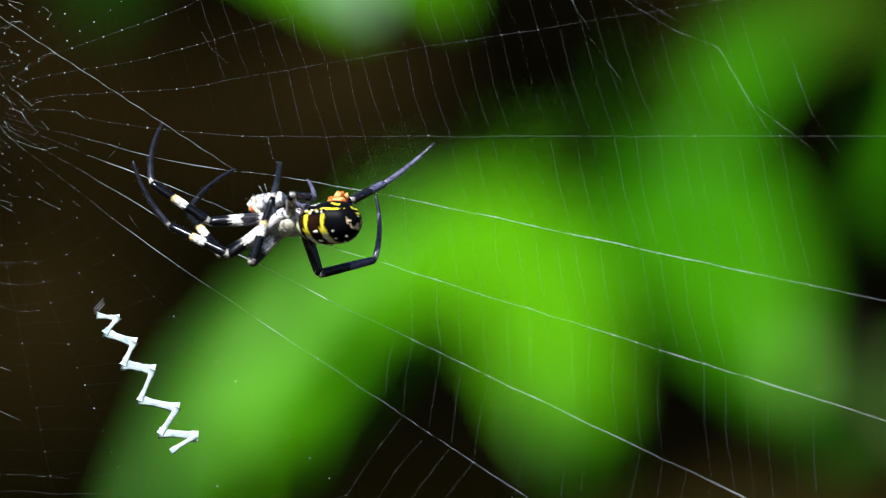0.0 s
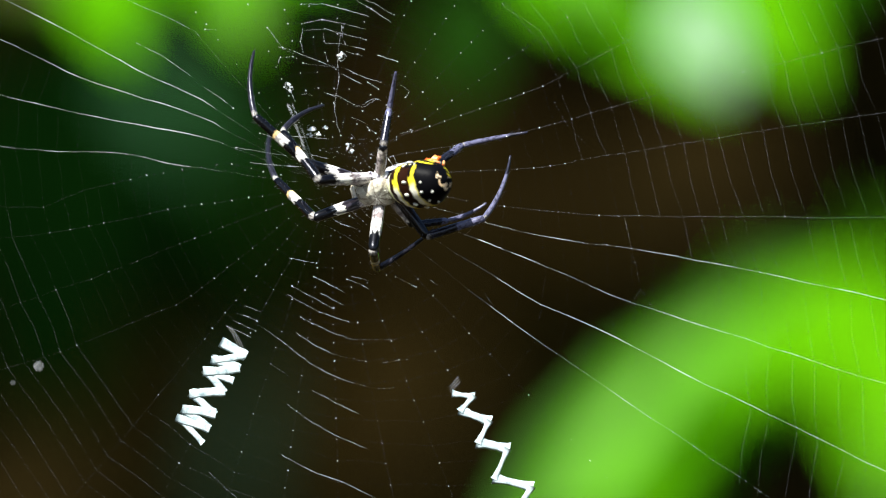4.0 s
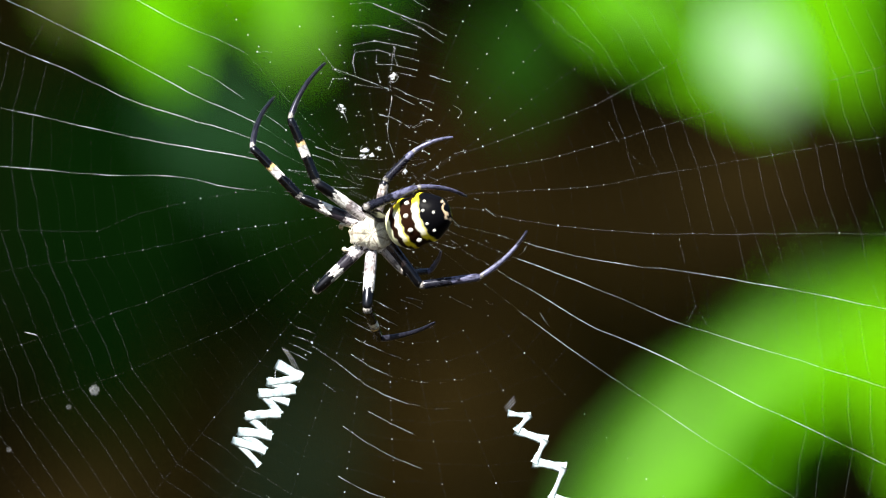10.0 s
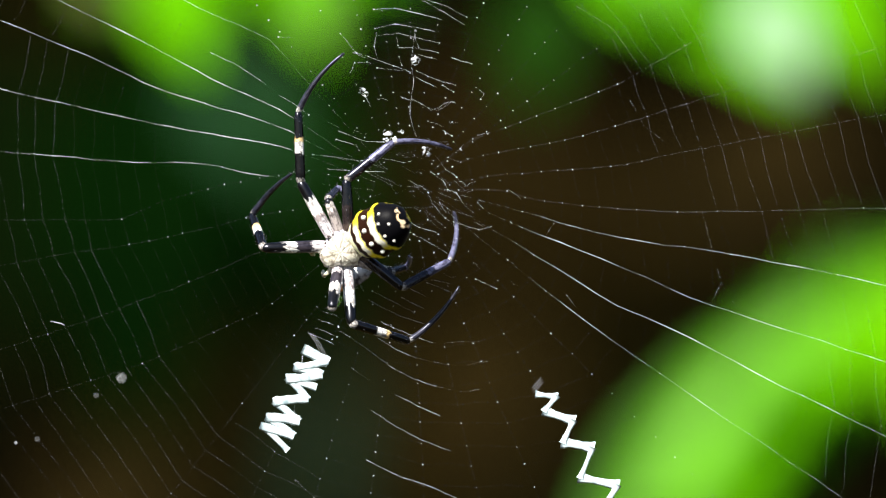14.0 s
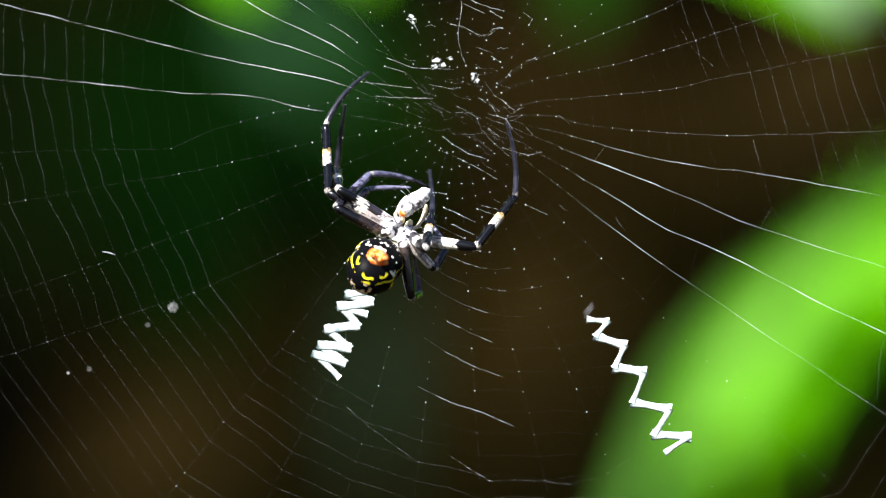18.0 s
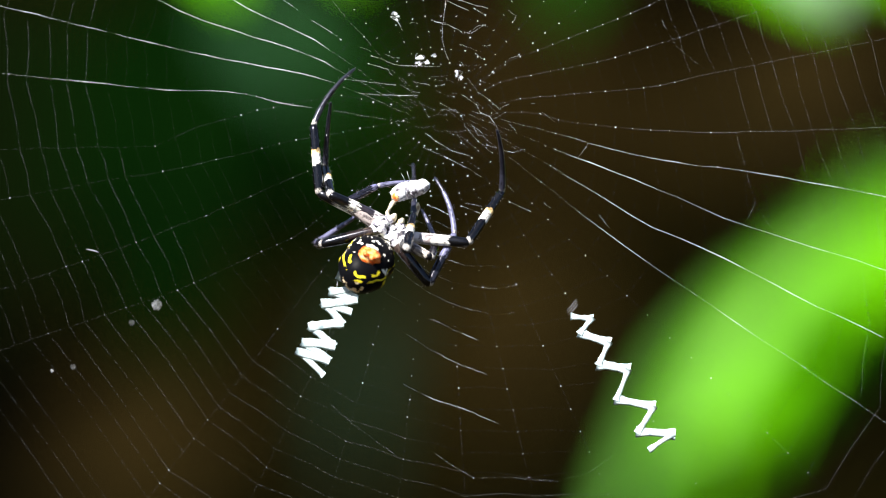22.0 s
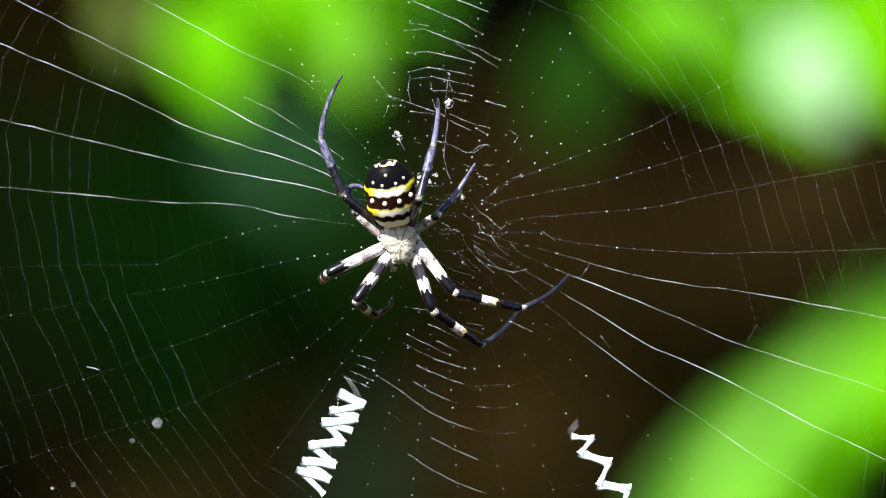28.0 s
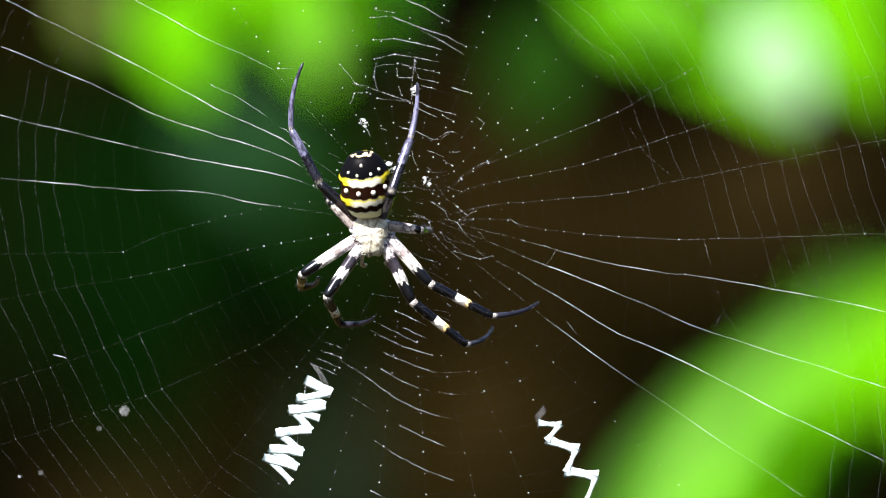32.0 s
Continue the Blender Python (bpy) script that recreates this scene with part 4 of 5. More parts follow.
def spider():
    top = tagged(empty("spider"), "black, yellow and white banded orb-weaver with white-ringed legs", "spider")
    # abdomen: broad shield with shoulders, rounded behind
    sh, rows, cols = Shape(), 26, 28
    for i in range(rows + 1):
        s = i / rows
        prof = max(1e-3, (1 - abs(2 * s ** 0.92 - 1) ** 2.6)) ** 0.5
        w, h = 4.5 * prof, 4.1 * prof * (0.82 + 0.25 * s)
        for k in range(cols):
            a = 2 * math.pi * k / cols
            ca, sa = math.cos(a), math.sin(a)
            sh.v.append(Vector((w * ca * (1 + 0.04 * math.cos(2 * math.pi * s * 3)), 0.2 - 12.5 * s, 0.3 + h * sa * (0.92 if sa > 0 else 1.0))) / 1000)
    for i in range(rows):
        for k in range(cols):
            g = (k + 1) % cols
            sh.f.append((i * cols + k, i * cols + g, (i + 1) * cols + g, (i + 1) * cols + k))
    sh.f.append(tuple(range(cols - 1, -1, -1)))
    sh.f.append(tuple(rows * cols + k for k in range(cols)))
    abdomen = sh.part("abdomen", M_ABDOMEN, top, "black abdomen with yellow and white cross bands")
    spot = None
    for x0, s in ((-1.3, .46), (1.3, .46), (-3.4, .50), (3.4, .50), (-1.2, .73), (1.2, .73), (-2.7, .77), (2.7, .77), (0.3, .86)):
        prof = (1 - abs(2 * s ** 0.92 - 1) ** 2.6) ** 0.5
        w, h = 4.5 * prof, 4.1 * prof * (0.82 + 0.25 * s) * 0.92
        zz = 0.3 + h * math.sqrt(max(0, 1 - (x0 / w) ** 2))
        at = Vector((x0, 0.2 - 12.5 * s, zz)) / 1000
        if spot is None:
            spot = Shape().blob((0, 0, 0), (.00042, .00050, .00022), 5, 8).part("white_spot", M_WHITE, abdomen)
            ob = spot
        else:
            ob = new("white_spot", spot.data)
            ob.parent = abdomen
        e = 1.0 if s < .7 else 0.6
        ob.matrix_basis = Matrix.Translation(at) @ Matrix.Diagonal((e, e, e, 1))
    sp = Shape()
    sp.blob((0, -.0074, -.0034), (.0020, .0019, .0011), 9, 14, 0.14)
    for x0 in (-.0006, .0006):
        sp.tube([(x0, -.0081, -.0038), (x0 * 1.3, -.0088, -.0047), (x0 * .8, -.0091, -.0050)], [.0006, .0005, .0002], 8)
        sp.tube([(x0 * 1.6, -.0078, -.0040), (x0 * 2, -.0085, -.0050)], [.0005, .0002], 8)
    sp.part("spinnerets", M_SPINNERET, abdomen, "orange-red spinnerets")
    # head and breast in one, flattened, with a raised head end
    sh, rows, cols = Shape(), 14, 22
    for i in range(rows + 1):
        s = i / rows
        w = 3.05 * math.sqrt(max(1e-3, 1 - abs((s - 0.36) / 0.40) ** 2.4)) if s < 0.6 else 0.0
        neck = 2.0 * math.sqrt(max(1e-3, 1 - max(0, (s - 0.72) / 0.29) ** 3)) * (1 + 0.25 * max(0, 0.75 - s))
        w = max(w, neck if s > 0.3 else 0.05)
        h = 1.7 * (max(1e-3, 1 - abs(2 * s - 1) ** 2.6)) ** 0.5 * (0.9 + 0.25 * s)
        for k in range(cols):
            a = 2 * math.pi * k / cols
            groove = 1 - 0.14 * math.exp(-((a - math.pi / 2) / 0.22) ** 2) * math.sin(math.pi * s) + 0.13 * math.cos(6 * math.atan2(math.cos(a), 2 * s - 1)) * math.sin(math.pi * s)
            sh.v.append(Vector((w * math.cos(a), -0.2 + 7.3 * s, h * math.sin(a) * groove * (1 if math.sin(a) > 0 else 0.6))) / 1000)
    for i in range(rows):
        for k in range(cols):
            g = (k + 1) % cols
            sh.f.append((i * cols + k, (i + 1) * cols + k, (i + 1) * cols + g, i * cols + g))
    sh.f.append(tuple(range(cols)))
    sh.f.append(tuple(rows * cols + k for k in range(cols - 1, -1, -1)))
    head = sh.part("cephalothorax", M_CARAPACE, top, "silvery white hairy head and breast")
    Shape().blob((0, .0030, -.0011), (.0019, .0026, .0006), 6, 12).part("sternum", M_STERNUM, head, "black and white breast plate")
    for x0 in (-.0008, .0008):
        Shape().blob((x0, .0066, -.0012), (.0007, .0008, .0014), 6, 10).part("fang_base", M_PALP, head)
        Shape().tube([(x0 * 1.8, .0060, -.0012), (x0 * 2.8, .0076, -.0013), (x0 * 2.9, .0086, -.0026), (x0 * 2.5, .0090, -.0046), (x0 * 2.0, .0090, -.0054)], [.0003, .00038, .00042, .00046, .0002], 9).part("feeler", M_PALP, head)
        for yy, zz, e in ((.0067, .0007, .00011), (.0063, .0011, .00012), (.0058, .0008, .00009)):
            Shape().blob((x0 * (0.6 if e > .00015 else 1.6), yy, zz), (e, e, e), 5, 8).part("eye", M_EYE, head)
    rng = random.Random(21)
    hairs = Shape()
    for _ in range(420):
        s, a = rng.uniform(0.03, 0.97), rng.uniform(0.1, math.pi - 0.1)
        w = 2.9 * math.sqrt(max(0.05, 1 - abs((s - 0.36) / 0.40) ** 2.4)) if s < 0.66 else 1.9
        h = 1.6 * math.sqrt(max(0.05, 1 - abs(2 * s - 1) ** 2.6))
        p = Vector((w * math.cos(a), -0.2 + 7.3 * s, h * math.sin(a))) / 1000 * 0.97
        d = Vector((math.cos(a) * 0.7 + rng.uniform(-.5, .5), rng.uniform(-1.0, 0.6), math.sin(a) * 0.6)).normalized()
        hairs.tube([p, p + d * rng.uniform(0.0002, 0.0006)], [0.000045, 0.000015], 3)
    tagged(hairs.part("hair", M_HAIR, head, "short silvery white hair"), kind="stuff")
    made = {}
    for num in (1, 2, 3, 4):
        fem, tib, foot = [v / 1000 for v in LENGTHS[num]]
        k = {1: 1.0, 2: 1.0, 3: 0.85, 4: 0.95}[num]
        front = num < 3
        for side in ("R", "L"):
            key = side + str(num)
            hx, hy, hz = [v / 1000 for v in HIPS[num]]
            hx = hx if side == "R" else -hx
            Shape().tube([(hx * 0.28, hy * 0.75 + 0.0008, -0.0016), (hx * 0.65, hy * 0.9 + 0.0003, -0.0019), (hx, hy, hz)], [.00065, .00095, .00088], 9).part("coxa", M_STERNUM, head)
            Shape().blob((hx * 1.04, hy * 1.02, hz), (.00108, .00108, .00100), 7, 10, 0.06, random.Random(num)).part("trochanter", M_STERNUM, head)
            leg = leg_segment("leg", fem, .00102 * k, .00086 * k, {1: FEMUR_FIRST, 2: FEMUR_SECOND, 3: FEMUR_THIRD, 4: FEMUR_BACK}[num], top, 36, 10 + num)
            shin = leg_segment("shin", tib, .00088 * k, .00072 * k, TIBIA_FRONT if front else TIBIA_BACK, leg, 44, 20 + num, 0.05)
            tip = leg_segment("foot", foot, .00058 * k, .00025 * k, FOOT_FRONT if front else FOOT_BACK, leg, 26, 30 + num, 0.05, 0.07)
            made[key] = (leg, shin, tip)
    return top, abdomen, made


SPIDER, ABDOMEN, LEGS = spider()


def prey():
    rng = random.Random(4)
    top = tagged(empty("wrapped_prey"), "small prey wrapped in white silk, reddish inside", "prey")
    sh = Shape()
    sh.blob((0, 0, 0), (.0034, .0015, .0015), 12, 20, 0.10, rng)
    sh.blob((-.0017, -.0002, -.0004), (.0017, .0014, .0013), 9, 14, 0.14, rng)
    sh.blob((.0020, 0, .0002), (.0018, .0012, .0012), 9, 14, 0.14, rng)
    sh.part("silk_wrap", M_WRAP, top)
    for k in range(16):
        a0, x0 = rng.uniform(0, 6.28), rng.uniform(-.0026, .0026)
        lap = [(x0 + .0007 * (i / 12 - .5) * rng.choice((-1, 1)), .00158 * math.cos(a0 + i * .55) * (1 - (x0 / .0042) ** 2), .00158 * math.sin(a0 + i * .55) * (1 - (x0 / .0042) ** 2)) for i in range(9)]
        Shape().tube(lap, .00009, 4).part("silk_strand", M_WRAP, top)
    sh = Shape()
    for _ in range(20):
        o = Vector((rng.uniform(-.0024, .0024), rng.uniform(-.0014, .001), rng.uniform(-.002, .002)))
        d = Vector((o.x * 0.5 + rng.uniform(-.0006, .0006), rng.uniform(-.0006, .0006), o.z * 0.7 + rng.uniform(-.0006, .0006))).normalized() * rng.uniform(.0006, .0018)
        sh.tube([o, o + d * 0.5 + Vector((0, 0, rng.uniform(-.0002, .0002))), o + d], rng.uniform(.000010, .000030), 3)
    sh.part("loose_silk", M_SILK, top)
    Shape().blob((-.0024, -.0010, -.0007), (.0008, .0007, .0008), 7, 10, 0.15, rng).part("bare_patch", M_SPINNERET, top, "orange-red body showing through the silk")
    return top


PREY = prey()

# ---- what moves ----
STANCES = []


def stance(t, at, head, back, bend, *legs):
    """The spider at t seconds: place of its waist on the web (mm), ways of its head and back, how far the abdomen bends down and to its right (degrees), and for legs R1 to R4, L1 to L4 knee, ankle and tip (mm)."""
    STANCES.append((t, at, Vector(head), Vector(back), bend if isinstance(bend, tuple) else (bend, 0), legs))


def body_matrix(at, head, back):
    yv = head.normalized()
    zv = (back - yv * back.dot(yv)).normalized()
    xv = yv.cross(zv)
    m = Matrix((xv, yv, zv)).transposed().to_4x4()
    m.translation = at
    return m


def aim(p, q, hint):
    """A pose at p whose y axis points to q."""
    yv = (q - p).normalized()
    zv = hint - yv * hint.dot(yv)
    if zv.length < 1e-4:
        zv = Vector((0.3, -0.2, 0.9)) - yv * Vector((0.3, -0.2, 0.9)).dot(yv)
    zv.normalize()
    m = Matrix((yv.cross(zv), yv, zv)).transposed().to_4x4()
    m.translation = p
    return m


LEG_ORDER = ["R1", "R2", "R3", "R4", "L1", "L2", "L3", "L4"]
BODY_DEPTH = -0.007


def solved():
    """The stances with every joint in space: each segment keeps its length, the knees stand off the web and the feet reach back to it."""
    out = []
    for t, at, head, back, bend, legs in STANCES:
        m = body_matrix(Vector((at[0] / 1000, BODY_DEPTH, at[1] / 1000)), head, back)
        joints = {}
        for key, row in zip(LEG_ORDER, legs):
            hx, hy, hz = HIPS[int(key[1])]
            p = m @ (Vector((hx if key[0] == "R" else -hx, hy, hz)) / 1000)
            chain = [p]
            for k in range(3):
                ln = LENGTHS[int(key[1])][k] / 1000
                d = Vector((row[2 * k] / 1000 - p.x, 0, row[2 * k + 1] / 1000 - p.z))
                flat = d.length
                if flat >= ln:
                    d *= ln / flat
                else:
                    d.y = math.sqrt(ln * ln - flat * flat) * (-1 if k == 0 or (k == 2 and p.y > 0) else 1)
                p = p + d
                chain.append(p)
            joints[key] = chain
        out.append((t, m.translation.copy(), head.normalized(), back.normalized(), joints, bend))
    return out


def between(st, t):
    for a, b in zip(st, st[1:]):
        if t <= b[0]:
            break
    f = min(max((t - a[0]) / (b[0] - a[0]), 0), 1)
    return a, b, f


def motions():
    st = solved()
    rows = {SPIDER: [], ABDOMEN: []}
    for segs in LEGS.values():
        for ob in segs:
            rows[ob] = []
    for i in range(129):
        t = i * 0.25
        a, b, f = between(st, t)
        m = body_matrix(a[1].lerp(b[1], f), a[2].lerp(b[2], f), a[3].lerp(b[3], f))
        inv = m.inverted()
        rows[SPIDER].append((t, m))
        rows[ABDOMEN].append((t, pose(0, 0, 0, a[5][0] + (b[5][0] - a[5][0]) * f, 0, a[5][1] + (b[5][1] - a[5][1]) * f)))
        for key, segs in LEGS.items():
            num = int(key[1])
            hx, hy, hz = HIPS[num]
            p = m @ (Vector((hx if key[0] == "R" else -hx, hy, hz)) / 1000)
            ca, cb = a[4][key], b[4][key]
            hint = m.to_3x3() @ Vector((0, 0, 1))
            upper = None
            for k, ob in enumerate(segs):
                goal = ca[k + 1].lerp(cb[k + 1], f)
                d = goal - p
                q = p + (d.normalized() if d.length > 1e-6 else Vector((0, 1, 0))) * (LENGTHS[num][k] / 1000)
                if k == 2:
                    way = q - p
                    outer = shin - way * (shin.dot(way) / way.length_squared)
                    g = aim(p, q, outer * 3 + hint * 0.3)
                else:
                    g = aim(p, q, hint)
                shin = (q - p).normalized()
                if k == 0:
                    upper = g
                    rows[ob].append((t, inv @ g))
                else:
                    rows[ob].append((t, upper.inverted() @ g))
                p = q
    for ob, r in rows.items():
        walk(ob, r)
    walk(PREY, PREY_ROWS)
    # the dragline, from where it is fixed to the foot that reels it in (mm); wound up, it lies behind the zigzag
    for k, piece in enumerate(DRAGLINE):
        rows = []
        for t, x0, z0, x, z in ((0, -14, 30, 37, -3.2), (0.5, -14, 30, 26, 2.5), (1, -14, 30, 18, 5.2), (1.5, -14, 30, 12, 7), (2, -14, 30, 7.4, 8.3), (2.5, -14, 30, 1, 12),
                                (3, -14, 30, -4, 16), (3.5, -14, 30, -6, 17), (5.5, -28.6, -21.2, -31.3, -36.6), (32, -28.6, -21.2, -31.3, -36.6)):
            fixed = Vector((x0, 0, z0))
            way = Vector((x, 0, z)) - fixed
            slide = min(15.3, max(0, (way.length - 15.5) / 3)) * k
            at = (fixed + way.normalized() * slide) / 1000 - HUB
            rows.append((t, pose(at.x, -0.0006 if t < 5 else 0.0009, at.z, 0, -math.degrees(math.atan2(way.z, way.x)), 0)))
        walk(piece, rows)
    # spokes that give as the spider's weight shifts: lift at the hub (mm) and turn about it (degrees)
    give = {"left": ((0, 0, 0), (6, 0, 0), (7, 0, -0.8), (8, 0, -0.9), (9, 0, 0), (12, 0, 0), (13, 0, 0.2), (14.5, -1.2, 1.4), (17, -2.6, 2.9), (18, -2.7, 3.0), (23, -2.2, 2.4), (25, -2.4, 2.0), (26, -1.6, 2.0), (29, -0.7, 2.0), (32, -0.7, 2.0)),
            "right": ((0, 0, 0), (1.5, 0.2, 0), (3, 1.2, 0), (6, 0.8, 0), (7, 0.4, 0), (10, 0.3, 0), (12, 0.5, 0.5), (13, 1.6, 1.6), (17, 2.0, 2.0), (24, 2.0, 2.0), (32, 1.9, 2.0))}
    for side, threads in SWAYING.items():
        for thread in threads:
            walk(thread, [(t, pose(0, 0, lift / 1000, 0, a, 0)) for t, lift, a in give[side]])


stance(0.0, (49.0, -12.9), (-.98,.2,-.02), (0,-.32,-.95), (-4, 32),
       (28.9, -12.5, 22.2, -5.5, 23.9, 4.8),
       (33.2, -20.0, 25.4, -13.0, 18.9, -1.6),
       (46.4, -7.5, 50.6, -8.0, 49.7, -4.8),
       (60.4, -7.5, 63.4, -5.5, 72.4, 1.7),
       (33.9, -18.5, 28.6, -10.5, 36.9, -3.0),
       (39.6, -19.5, 43.4, -8.0, 44.9, -1.8),
       (51.4, -10.0, 49.4, -9.5, 47.4, -8.0),
       (52.4, -23.5, 61.6, -19.0, 61.9, -7.5))
stance(1.0, (27.0, -7.4), (-.97,.2,.14), (0,-.36,-.93), (-8, 32),
       (8.5, -7.1, 1.4, 1.5, -1.5, 8.1),
       (10.5, -9.1, 1.7, 2.5, 7.6, 11.4),
       (23.7, -1.9, 24.0, 1.6, 25.3, 6.6),
       (38.6, -2.6, 42.0, -0.2, 52.9, 5.3),
       (13.0, -7.7, 10.0, 1.9, 22.2, 2.4),
       (17.1, -13.3, 14.9, -4.2, 18.6, 6.7),
       (27.7, -14.4, 33.9, -12.4, 38.3, -7.8),
       (40.4, -13.4, 48.5, -9.3, 54.6, -3.1))
stance(2.0, (15.8, -3.6), (-.97,.2,.12), (0,-.45,-.9), (-12, 26),
       (-0.1, -1.3, -7.3, 8.3, -7.2, 16.3),
       (-0.7, -7.0, -5.1, 1.6, 5.8, 8.5),
       (13.7, 2.5, 14.6, 12.5, 17.0, 19.0),
       (26.4, -1.1, 29.9, 0.5, 41.5, 5.2),
       (1.3, -4.3, -7.0, 8.8, -3.7, 16.5),
       (10.9, -11.9, 11.6, -9.4, 9.8, -6.4),
       (18.8, -7.5, 26.3, -4.6, 32.5, 3.3),
       (20.2, -15.7, 29.9, -13.2, 37.3, -4.8))
stance(3.0, (5.4, 5.0), (-.93,.25,-.10), (0,-.62,-.78), (-20, 18),
       (-9.3, 9.7, -19.1, 19.2, -18.2, 30.5),
       (-6.0, 5.0, -12.5, 13.2, -3.8, 17.1),
       (3.7, 11.8, 4.8, 22.8, 5.8, 31.3),
       (13.7, 9.4, 20.2, 12.4, 32.5, 15.0),
       (-8.4, 0.5, -15.1, 7.7, -15.6, 12.9),
       (2.0, -5.2, 3.2, -7.4, 11.0, -0.6),
       (10.8, -1.1, 15.8, 0.4, 28.0, 4.5),
       (15.6, -5.1, 23.6, 1.8, 26.5, 12.8))
stance(3.5, (2.1, 7.1), (-.93,.25,-.10), (0,-.65,-.75), (-20, 18),
       (-12.6, 11.8, -22.4, 21.2, -21.5, 32.5),
       (-9.3, 7.0, -15.8, 15.2, -7.1, 19.1),
       (0.4, 13.9, 1.5, 24.9, 2.4, 33.4),
       (10.5, 11.5, 16.9, 14.5, 29.2, 17.2),
       (-11.7, 2.6, -18.3, 9.7, -18.9, 14.9),
       (-1.2, -3.1, 0.0, -5.3, 7.7, 1.5),
       (7.6, 1.0, 12.5, 2.5, 24.7, 6.6),
       (12.4, -3.0, 20.3, 3.9, 23.2, 14.9))
stance(5.5, (2.1, 7.5), (-.82,.3,-.45), (-.1,-.85,-.3), (-12, 14),
       (-18.7, 11.9, -26.0, 18.0, -27.2, 26.3),
       (-15.2, 14.8, -23.6, 21.8, -23.8, 29.0),
       (-1.3, 16.9, -0.0, 17.0, 1.0, 14.2),
       (-3.0, 9.4, 3.0, 15.2, 10.5, 17.5),
       (-13.1, 0.3, -20.4, 5.1, -22.5, 11.8),
       (-2.8, -4.8, -4.3, -11.8, 0.5, -12.6),
       (1.4, -1.0, 7.1, -0.9, 11.6, 3.6),
       (2.6, -3.0, 13.2, -2.1, 19.6, 7.3))
stance(6.0, (6.8, 12.2), (-.82,.3,-.45), (-.1,-.88,-.2), (-12, 14),
       (-13.2, 17.0, -20.6, 23.1, -21.9, 31.4),
       (-9.7, 20.0, -18.2, 26.9, -18.5, 34.1),
       (4.1, 22.3, 5.4, 22.4, 6.5, 19.6),
       (2.6, 14.8, 8.4, 20.7, 15.9, 23.0),
       (-7.5, 5.6, -14.8, 10.2, -17.0, 17.0),
       (2.9, 0.6, 1.5, -6.5, 6.3, -7.2),
       (7.1, 4.4, 12.8, 4.6, 17.2, 9.1),
       (8.3, 2.5, 18.9, 3.5, 25.1, 13.0))
stance(7.0, (-3.0, 7.0), (-.95,.15,-.15), (-.1,-.97,-.15), (-20, 12),
       (-21.6, 11.9, -28.6, 20.2, -27.4, 28.6),
       (-17.3, 14.0, -23.0, 23.9, -19.0, 32.8),
       (-5.6, 16.5, -1.3, 20.7, 3.3, 24.0),
       (-3.1, 14.5, 3.3, 20.1, 14.2, 22.6),
       (-18.6, -1.6, -20.0, 0.2, -16.9, 5.1),
       (-5.9, -6.0, -6.0, -11.5, 7.3, -5.8),
       (2.5, -0.9, 4.9, 1.6, 9.9, 9.6),
       (4.8, -1.9, 15.0, 1.6, 22.9, 10.5))
stance(8.0, (1.1, 11.3), (-.97,.12,-.14), (-.05,-.98,-.1), (-14, 6),
       (-17.2, 15.6, -26.2, 21.1, -28.9, 27.2),
       (-11.9, 17.7, -20.3, 26.7, -18.9, 35.0),
       (-0.5, 20.1, 0.8, 19.8, 1.3, 17.4),
       (-0.2, 15.8, 4.8, 20.4, 15.3, 22.9),
       (-13.0, -0.9, -16.4, -2.4, -16.9, -1.9),
       (-2.4, -3.7, -2.6, -8.9, 6.9, -6.8),
       (2.7, 1.4, 8.0, 2.0, 8.8, 6.7),
       (3.7, -0.2, 13.8, 1.3, 19.8, 10.3))
stance(9.0, (-6.3, 5.3), (-.98,.1,-.12), (-.05,-1,0), (-20, 10),
       (-25.6, 11.6, -31.4, 18.2, -29.4, 26.7),
       (-19.8, 13.6, -25.4, 24.3, -19.6, 34.1),
       (-9.2, 14.8, -4.8, 19.0, -0.3, 19.6),
       (-5.6, 12.8, 0.2, 18.6, 11.1, 23.1),
       (-19.8, -6.0, -19.5, -5.4, -15.6, -0.9),
       (-9.9, -7.2, -9.5, -13.2, -0.7, -12.9),
       (-2.3, -3.4, 2.2, -1.1, 6.4, 5.9),
       (3.5, -3.1, 13.7, 0.4, 20.0, 10.4))
stance(10.0, (-8.3, 3.5), (-.98,.1,-.15), (-.05,-1,0), (-18, 10),
       (-26.5, 10.4, -32.6, 18.2, -29.0, 27.1),
       (-20.9, 11.8, -25.8, 23.5, -19.7, 33.1),
       (-8.8, 13.5, -3.8, 17.7, 3.0, 20.0),
       (-12.5, 7.4, -3.5, 11.0, 5.2, 9.5),
       (-21.8, -7.6, -20.3, -5.6, -16.1, -1.1),
       (-12.2, -10.1, -10.2, -15.7, -0.4, -12.7),
       (-3.3, -6.2, -1.3, -3.7, 0.7, -0.2),
       (-1.8, -7.7, 8.2, -4.6, 15.9, 3.4))
stance(11.0, (-4.5, 4.3), (-.98,.1,-.08), (-.05,-1,0), (-14, 10),
       (-21.3, 10.9, -29.7, 19.0, -29.0, 26.8),
       (-16.4, 12.4, -22.2, 23.0, -18.7, 33.3),
       (-6.2, 12.1, -2.6, 16.8, 4.1, 21.2),
       (-6.0, 8.8, 3.4, 13.3, 9.5, 10.7),
       (-19.1, -7.8, -19.5, -6.6, -15.7, -0.8),
       (-10.0, -10.0, -10.1, -14.5, -3.5, -10.9),
       (-2.2, -7.1, 0.8, -4.9, 3.8, -0.4),
       (-1.7, -7.3, 8.6, -6.3, 15.2, 2.5))
